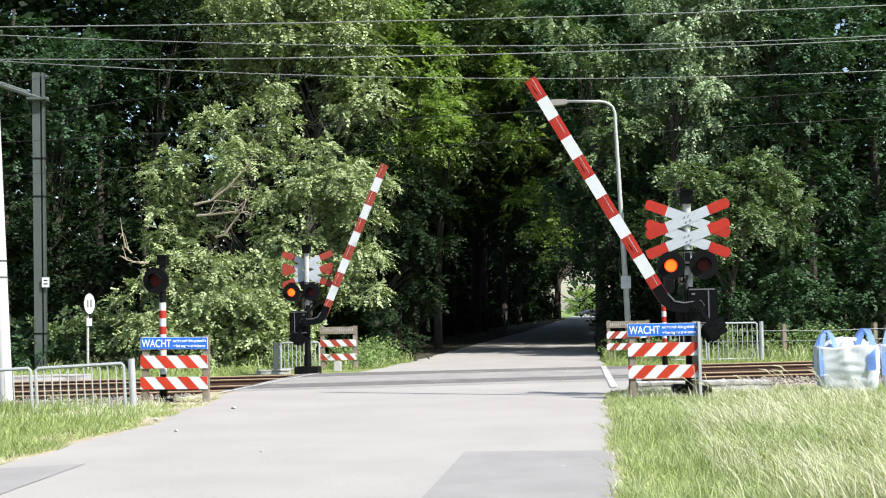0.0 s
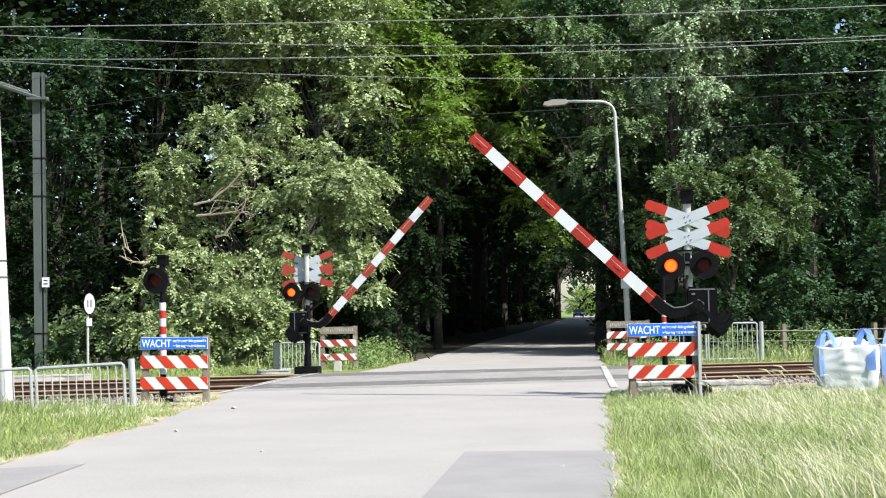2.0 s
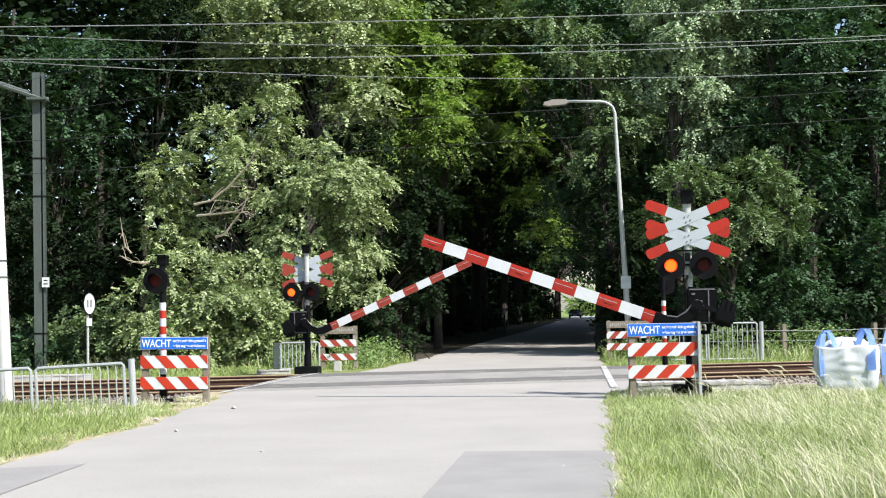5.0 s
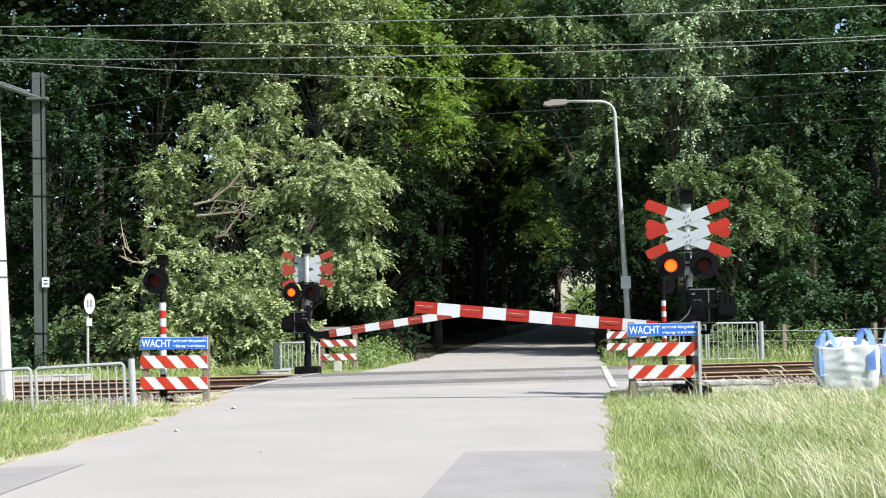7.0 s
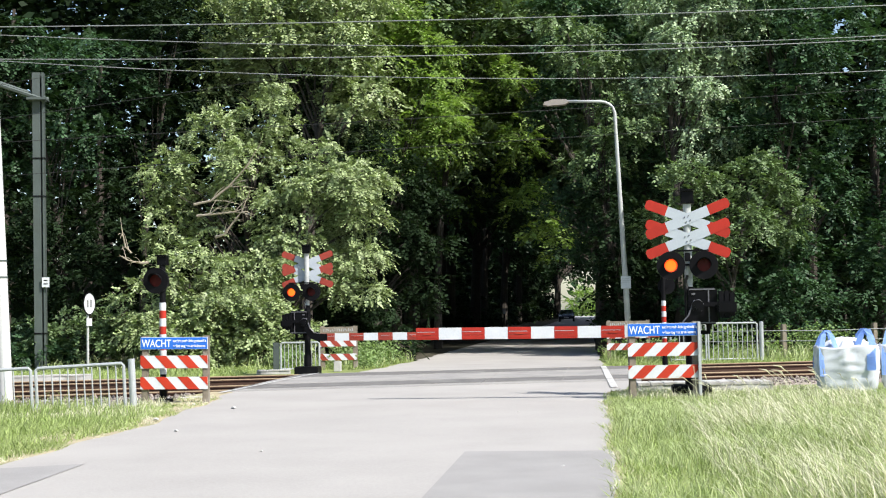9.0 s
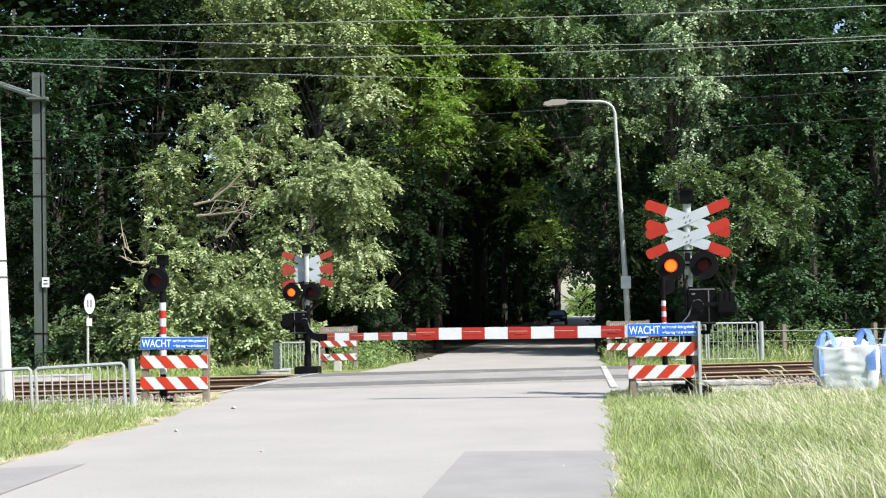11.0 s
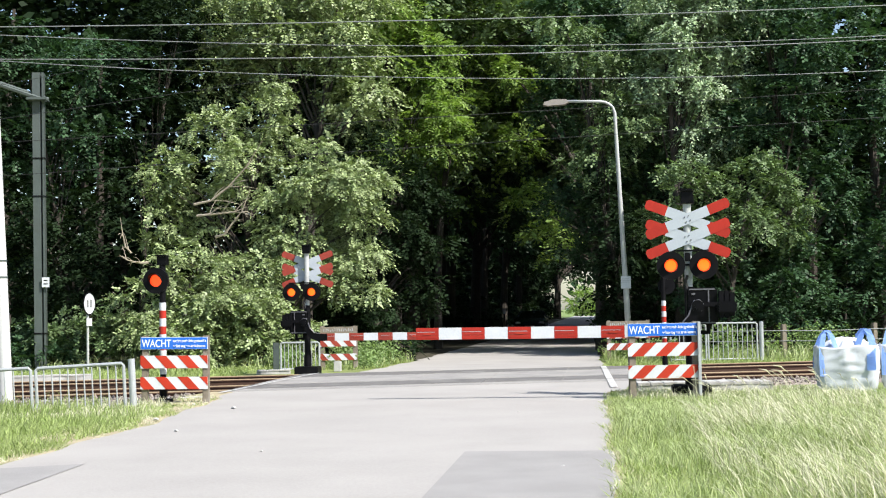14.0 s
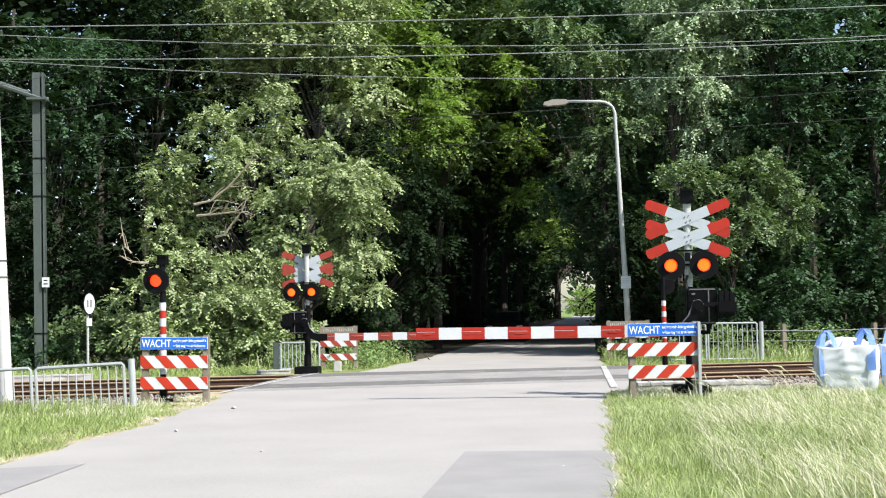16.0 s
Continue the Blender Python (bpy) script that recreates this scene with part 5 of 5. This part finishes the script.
def far_wood():
    rng = np.random.default_rng(7)
    vs, fs, n0 = [], [], 0
    # strips from x 3.0 and 5.5: canopy added to keep sun off the road
    for x0, x1, y0, y1, count, low, top, leaf in ((-44, -11, 48, 60, 950, 0, 17, 0.5), (6, 34, 50, 64, 720, 0, 19, 0.5), (3.0, 9.0, 62, 228, 900, 7, 17, 0.7), (-60, -12, 75, 110, 250, 0, 20, 0.72), (9, 50, 75, 110, 250, 0, 20, 0.72), (-34, -11.5, 110, 225, 420, 0, 14, 1.2), (6.5, 30, 110, 225, 420, 0, 14, 1.2), (-14, -10.5, 60, 110, 160, 0, 9, 0.6), (5.5, 9, 64, 110, 200, 0, 16, 0.6)):
        c = np.stack([rng.uniform(x0, x1, count), rng.uniform(y0, y1, count), low + rng.uniform(0, 1, count) ** 0.9 * (top - low)], 1)
        v, f = leaf_cloud(rng, c, 46 if leaf < 0.7 else 36, 1.8, leaf)
        vs.append(v)
        fs.append(f + n0)
        n0 += len(v)
    # the depth of the wood is darkened through the leaf colour
    ob = new("woodland", raw_mesh("woodland", np.concatenate(vs), np.concatenate(fs), M["leaf_shade"]))
    tagged(ob, "deep woodland behind the front trees, shade put into its dark leaves", "wood", kind="stuff")
    bm = bmesh.new()
    r = random.Random(9)
    for _ in range(110):
        side = r.random() < 0.55
        x = r.uniform(-34, -10.5) if side else r.uniform(5, 24)
        y = r.uniform(47, 80)
        h = r.uniform(8, 14)
        sweep(bm, [(x, y, -0.3), (x + r.uniform(-0.2, 0.2), y, h * 0.5), (x + r.uniform(-0.6, 0.6), y, h)], [0.2, 0.15, 0.06], 7)
    solid("woodland_trunks", bm, M["bark"], "slim dark trunks standing in the wood", "tree trunks", kind="stuff")
    # distant line of trees round the horizon
    c, step = [], 0
    for k in range(560):
        a = k / 560 * math.tau
        rr = r.uniform(330, 420)
        c.append((rr * math.sin(a), rr * math.cos(a), r.uniform(0, 11)))
    v, f = leaf_cloud(rng, np.array(c), 26, 5.0, 2.4)
    tagged(new("distant_trees", raw_mesh("distant_trees", v, f, M["leaf_mid"])), "distant hazy green tree line", "tree line", kind="stuff")


far_wood()


def bare_branches():
    r = random.Random(4)
    for x, y, z, dx, dz in ((-10.4, 34.7, 4.2, 1.9, 1.6), (-10.3, 34.6, 3.85, 1.4, 0.2), (-9.8, 34.6, 3.3, 1.0, 1.2), (-12.0, 34.4, 2.9, -0.2, 0.9), (-11.5, 34.3, 2.7, -0.7, 0.15)):
        bm = bmesh.new()
        p = [Vector((x + dx * q, y - 0.25 * q, z + dz * q * q + 0.06 * r.uniform(-1, 1))) for q in (0, 0.25, 0.5, 0.75, 1)]
        sweep(bm, p, [0.035, 0.03, 0.024, 0.016, 0.006], 6)
        for k in range(7):
            s = p[1 + k % 3]
            e = s + Vector((dx * r.uniform(0.1, 0.5), r.uniform(-0.3, 0.1), r.uniform(-0.2, 0.5)))
            sweep(bm, [s, s.lerp(e, 0.5) + Vector((0, 0, 0.05)), e], [0.012, 0.009, 0.003], 5)
        solid("bare_branch", bm, M["twig"], "bare pale dead branch among the leaves", "branch", "bare branches", "stuff")


bare_branches()


# ---- grass ----
def blades(name, zones, seed, mat, label, wide=0.004, lean=(0.06, 0.0), loose=0.36, thin=False, patchy=0.9):
    rng = np.random.default_rng(seed)
    P, Hs = [], []
    for x0, x1, y0, y1, count, h0, h1, keep in zones:
        x, y = rng.uniform(x0, x1, count), rng.uniform(y0, y1, count)
        patch = np.array([noise.noise((a * 0.9, b * 0.9, seed)) for a, b in zip(x, y)])
        ok = (rng.random(count) < np.clip(0.75 + (patchy - 0.9) * -0.2 + patchy * patch, 0.06, 1)) & np.array([keep(a, b) for a, b in zip(x, y)])
        z = np.array([ground_z(a, b) for a, b in zip(x, y)])
        P.append(np.stack([x, y, z], 1)[ok])
        Hs.append((rng.uniform(h0, h1, count) * (1 + 0.45 * patch + rng.normal(0, 0.18, count)))[ok])
    p, h = np.concatenate(P), np.concatenate(Hs)
    n = len(p)
    a = rng.uniform(0, math.tau, n)
    side = np.stack([np.cos(a), np.sin(a), np.zeros(n)], 1) * (wide * rng.uniform(0.6, 1.4, n))[:, None]
    bend = np.stack([rng.normal(lean[0], loose, n), rng.normal(lean[1], loose, n), np.zeros(n)], 1) * h[:, None]
    upv = np.stack([np.zeros(n), np.zeros(n), h], 1)
    mid, tip = p + upv * 0.55 + bend * 0.35, p + upv * rng.uniform(0.75, 1.0, n)[:, None] + bend * 1.2
    if thin:
        v = np.stack([p - side, p + side, tip], 1).reshape(-1, 3)
        return tagged(new(name, raw_mesh(name, v, np.arange(3 * n).reshape(-1, 3), mat)), label, "grass", kind="stuff")
    v = np.stack([p - side, p + side, mid + side * 0.8, mid - side * 0.8, tip], 1).reshape(-1, 3)
    k = 5 * np.arange(n)[:, None]
    f = np.concatenate([k + np.array([[0, 1, 2]]), k + np.array([[0, 2, 3]]), k + np.array([[3, 2, 4]])])
    return tagged(new(name, raw_mesh(name, v, f, mat)), label, "grass", kind="stuff")


def right_verge(x, y):
    return x > road_right(y) + 0.05 and (Vector((x, y, 0)) - AXIS * 26.7).dot(N) < -5.2


def left_verge(x, y):
    return x < road_left(y) - 0.12 - 0.5 * max(0, (y - 15) / 4) and (Vector((x, y, 0)) - AXIS * 26.7).dot(N) < -5.5


def far_verge(x, y):
    off = (Vector((x, y, 0)) - AXIS * 26.7).dot(N)
    if -8.2 < x < -5 and y < 33.2:
        return False
    return off > 4.2 and not (road_left(y) - 0.1 < x < road_right(y) + 0.12)


blades("verge_grass", ((0.1, 5.5, 8.3, 16.5, 60000, 0.06, 0.19, right_verge), (0.1, 5.5, 16.5, 20.6, 22000, 0.03, 0.10, right_verge)), 1, M["blade"], "fresh green uncut verge grass", 0.0034, (-0.12, 0.0), 0.45)
blades("low_grass", ((0.1, 5.5, 8.0, 20.6, 100000, 0.03, 0.09, right_verge), (-11, -5.2, 10.0, 18.6, 90000, 0.03, 0.085, left_verge)), 6, M["lawn"], "short dense green grass of the verges", 0.005, (-0.05, 0.0), 0.5, True)
blades("left_grass", ((-11, -5.2, 10.5, 18.6, 14000, 0.06, 0.14, left_verge), (-9.6, -6.9, 17.2, 18.9, 3500, 0.10, 0.26, left_verge)), 7, M["lawn"], "green grass in front of the tube fence", 0.004)
blades("tall_grass", ((0.7, 5.5, 8.3, 17.5, 13000, 0.14, 0.36, lambda x, y: right_verge(x, y) and x > 0.55 + 0.03 * y),), 2, M["straw"], "tall pale dry grass stalks leaning in the wind", 0.0026, (-0.8, 0.1), 0.5, patchy=2.6)
blades("far_grass", ((-20, -4.5, 30, 39.5, 34000, 0.05, 0.15, far_verge), (0.1, 12, 31, 39.5, 26000, 0.05, 0.16, far_verge)), 3, M["lawn"], "green grass strip between track and wood", 0.012, (0.06, 0.0), 0.4, True)
blades("far_tall_grass", ((-20, -4.5, 34, 39.5, 5000, 0.15, 0.40, far_verge), (0.1, 12, 35, 39.5, 5000, 0.18, 0.42, far_verge)), 8, M["blade"], "taller green grass at the wood's edge", 0.010)
blades("dry_grass", ((-7.6, -5.6, 16.5, 20.3, 3500, 0.04, 0.12, left_verge), (0.3, 3.6, 19.0, 21.0, 2500, 0.05, 0.16, right_verge)), 4, M["straw"], "short yellowed grass by the ballast", 0.005)


def left_edge(x, y):
    return road_left(y) - 0.75 < x < road_left(y) + 0.05 * math.sin(y * 6) - 0.02


def right_edge(x, y):
    return road_right(y) - 0.04 + 0.04 * math.sin(y * 5) < x < road_right(y) + 0.3


blades("edge_straw", ((-7.2, -5.0, 9.0, 21.0, 16000, 0.015, 0.06, left_edge), (0.0, 0.8, 8.0, 20.5, 5000, 0.015, 0.06, right_edge)), 9, M["straw"], "short yellowed grass along the road's edges", 0.006, (0.0, 0.0), 0.9, True, 1.6)
blades("edge_grass", ((-7.4, -5.0, 9.0, 20.2, 20000, 0.02, 0.07, left_edge), (0.0, 0.8, 8.0, 20.5, 9000, 0.02, 0.09, right_edge)), 10, M["lawn"], "short thin green grass along the road's edges", 0.005, (0.0, 0.0), 0.7, True, 1.8)


def seed_stalks():
    rng = random.Random(12)
    for x, y in ((2.55, 19.4), (2.85, 19.6), (3.1, 19.2), (2.2, 18.9), (1.5, 18.9), (3.4, 18.7)):
        bm = bmesh.new()
        for _ in range(5):
            px, py = x + rng.uniform(-0.2, 0.2), y + rng.uniform(-0.2, 0.2)
            h, lx = rng.uniform(0.22, 0.45), rng.uniform(-0.25, -0.03)
            sweep(bm, [(px, py, 0), (px + lx * 0.3, py, h * 0.6), (px + lx, py, h)], [0.004, 0.003, 0.002], 4)
            sweep(bm, [(px + lx * 0.8, py, h * 0.86), (px + lx * 1.05, py, h * 1.02), (px + lx * 1.5, py, h * 1.06)], [0.003, 0.009, 0.002], 5)
        solid("seed_grass", bm, M["straw"], "dry grass tuft with drooping seed heads", "grass tuft", "dry grass tufts", "stuff")


seed_stalks()


def road_litter():
    rng = random.Random(8)
    for x, y, r in ((-4.6, 14.6, 0.03), (-5.35, 16.2, 0.04), (-3.1, 12.4, 0.02), (-4.9, 18.1, 0.04), (-1.0, 17.0, 0.018), (-5.7, 18.9, 0.035), (-0.3, 11.1, 0.015)):
        bm = bmesh.new()
        bmesh.ops.create_icosphere(bm, subdivisions=1, radius=r)
        for v in bm.verts:
            v.co *= rng.uniform(0.7, 1.2)
            v.co.z *= 0.5
        solid("pebble", bm, M["concrete"], "small pale stone lying at the road", "pebble", "pebbles", m=pose(x, y, 0.012 + r * 0.3))


road_litter()


def weeds():
    rng = np.random.default_rng(31)
    for x, y, n, h, w in ((-6.0, 36.6, 60, 0.55, 0.9), (-5.75, 34.6, 30, 0.35, 0.5), (0.75, 37.0, 30, 0.6, 0.5), (3.4, 37.2, 60, 0.8, 1.1), (5.8, 37.9, 60, 0.8, 1.3), (1.7, 35.6, 26, 0.5, 0.5), (-7.9, 34.0, 30, 0.45, 0.8), (-6.3, 38.4, 60, 0.6, 0.6), (-6.6, 36.0, 50, 0.45, 0.6)):
        c = np.stack([rng.normal(x, w * 0.5, n), rng.normal(y, 0.4, n), ground_z(x, y) + rng.uniform(0.03, h, n)], 1)
        v, f = leaf_cloud(rng, c, 34, 0.16, 0.07, 0.9, 0.1)
        tagged(new("weed_patch", raw_mesh("weed_patch", v, f, M["weed"])), "tall leafy verge weeds and nettles", "weeds", "weed patches", "stuff")


weeds()


# ---- car ----
def build_car():
    car = thing("car", pose(-3.2, 235, -0.12), "dark passenger car driving towards the crossing with lights off", "car")
    bm = bmesh.new()
    prof = ((-2.15, 0.32), (-2.18, 0.58), (-2.05, 0.74), (-1.2, 0.90), (1.5, 0.96), (2.05, 0.92), (2.12, 0.55), (2.08, 0.3))
    for w, taper in ((0.86, 0.0),):
        a = [bm.verts.new((-w, y, z)) for y, z in prof]
        b = [bm.verts.new((w, y, z)) for y, z in prof]
        bm.faces.new(a)
        bm.faces.new(b[::-1])
        for i in range(len(prof)):
            j = (i + 1) % len(prof)
            bm.faces.new((a[j], a[i], b[i], b[j]))
    part("body", bm, M["car_paint"], car, "dark grey car body", soft=0.05)
    bm = bmesh.new()
    low = [(-0.80, -1.15, 0.88), (0.80, -1.15, 0.88), (0.80, 1.75, 0.93), (-0.80, 1.75, 0.93)]
    high = [(-0.60, -0.35, 1.30), (0.60, -0.35, 1.30), (0.60, 1.25, 1.30), (-0.60, 1.25, 1.30)]
    a, b = [bm.verts.new(p) for p in low], [bm.verts.new(p) for p in high]
    bm.faces.new(b)
    for i in range(4):
        j = (i + 1) % 4
        bm.faces.new((a[i], a[j], b[j], b[i]))
    part("windows", bm, M["glass"], car, "dark windscreen and side windows")
    bm = bmesh.new()
    box(bm, (0, 0.45, 1.315), (1.24, 1.62, 0.04))
    for s in (-1, 1):
        rod(bm, (s * 0.80, -1.15, 0.9), (s * 0.61, -0.35, 1.30), 0.035, seg=8)
        rod(bm, (s * 0.80, 1.75, 0.94), (s * 0.61, 1.25, 1.30), 0.05, seg=8)
        box(bm, (s * 0.95, -0.75, 0.97), (0.18, 0.1, 0.12))
    part("roof", bm, M["car_paint"], car, "dark roof and pillars", soft=0.012)
    for sx in (-1, 1):
        bm = bmesh.new()
        box(bm, (sx * 0.66, -2.12, 0.66), (0.3, 0.1, 0.13))
        part("headlight", bm, M["headlight"], car, "clear headlight", soft=0.03)
    bm = bmesh.new()
    box(bm, (0, -2.19, 0.46), (0.52, 0.02, 0.11))
    part("front_plate", bm, M["paint"], car, "pale blank front plate")
    wheels = []
    for sx in (-1, 1):
        for y in (-1.35, 1.3):
            bm = bmesh.new()
            rod(bm, (-0.1, 0, 0), (0.1, 0, 0), 0.31, seg=24)
            w = part("wheel", bm, M["rubber"], car, "black tyre", pose(sx * 0.78, y, 0.31), soft=0.03)
            bm = bmesh.new()
            rod(bm, (sx * 0.09, 0, 0), (sx * 0.112, 0, 0), 0.19, seg=10)
            part("rim", bm, M["galv"], w, "metal rim")
            wheels.append((w, sx * 0.78, y))
    return car, wheels


CAR, WHEELS = build_car()


# ---- what moves ----
def blink(leaves, on):
    """Slide the shutter leaves open while on(t) holds, within a thirtieth of a second."""
    states = [bool(on(k / FPS)) for k in range(16 * FPS + 1)]
    marks = [0] + [k for i in range(1, len(states)) if states[i] != states[i - 1] for k in (i - 1, i)] + [len(states) - 1]
    for leaf, side in leaves:
        walk(leaf, [(k / FPS, pose(side * 0.096 if states[k] else 0.0, 0, 0)) for k in sorted(set(marks))])


def motions():
    near = ((0, 60.2), (0.5, 56.0), (1, 51.8), (1.5, 47.6), (2, 43.5), (2.5, 39.4), (3, 35.4), (3.5, 31.3), (4, 27.3), (5.25, 17.8), (6.5, 9.3), (7, 5.8), (7.5, 2.6), (8, 0.45), (8.3, 0.2), (16, 0.2))
    far = ((0, 66.8), (0.5, 61.8), (1, 57.0), (1.5, 52.5), (2, 48.2), (2.5, 44.0), (3, 40.0), (3.5, 36.0), (4, 31.9), (5.25, 21.5), (6.5, 11.7), (7, 8.0), (7.5, 4.3), (8, 0.8), (8.4, 0.0), (16, 0.0))
    walk(ARM_NEAR, [(t, pose(0.094, -0.26, 1.283, 0, a, 0)) for t, a in near])
    walk(ARM_FAR, [(t, pose(-0.02, -0.2, 1.18, 0, -a, 0)) for t, a in far])
    period, start = 0.6643, 0.025
    right = lambda t: (t - start) % period < 0.262
    left = lambda t: not 0.045 < (t - start) % period < 0.255
    for lamps in (LEAVES_NEAR, LEAVES_FAR):
        blink(lamps[0], left)
        blink(lamps[1], right)
    blink(LEAVES_POST[0], right)
    road = ((0.0, -1.4, 252, -62), (0.5, -2.5, 249, -30), (1.0, -3.0, 245, -10), (1.5, -3.17, 240, 0), (3.5, -3.24, 218, 0), (6.5, -3.35, 187, 0), (9.0, -3.45, 155, 0), (11.5, -3.62, 114, 0), (12.5, -3.72, 98, 0), (13.5, -3.76, 84.5, 0), (14.5, -3.82, 74, 0), (15.2, -3.92, 68, 0), (16.0, -4.05, 62, 0))
    walk(CAR, [(t, pose(x, y, -0.11, 0, 0, r)) for t, x, y, r in road])
    for k, crown in enumerate(SWAY):
        low = crown.parent.name.startswith("shrub")
        amp = 0.55 if low else 0.32
        rows = []
        for j in range(21):
            t = 0.8 * j
            rows.append((t, pose(0, 0, 0, amp * math.sin(1.9 * t + 1.3 * k), amp * math.sin(2.4 * t + 2.1 * k), 0.5 * amp * math.sin(1.3 * t + k))))
        walk(crown, rows)


motions()
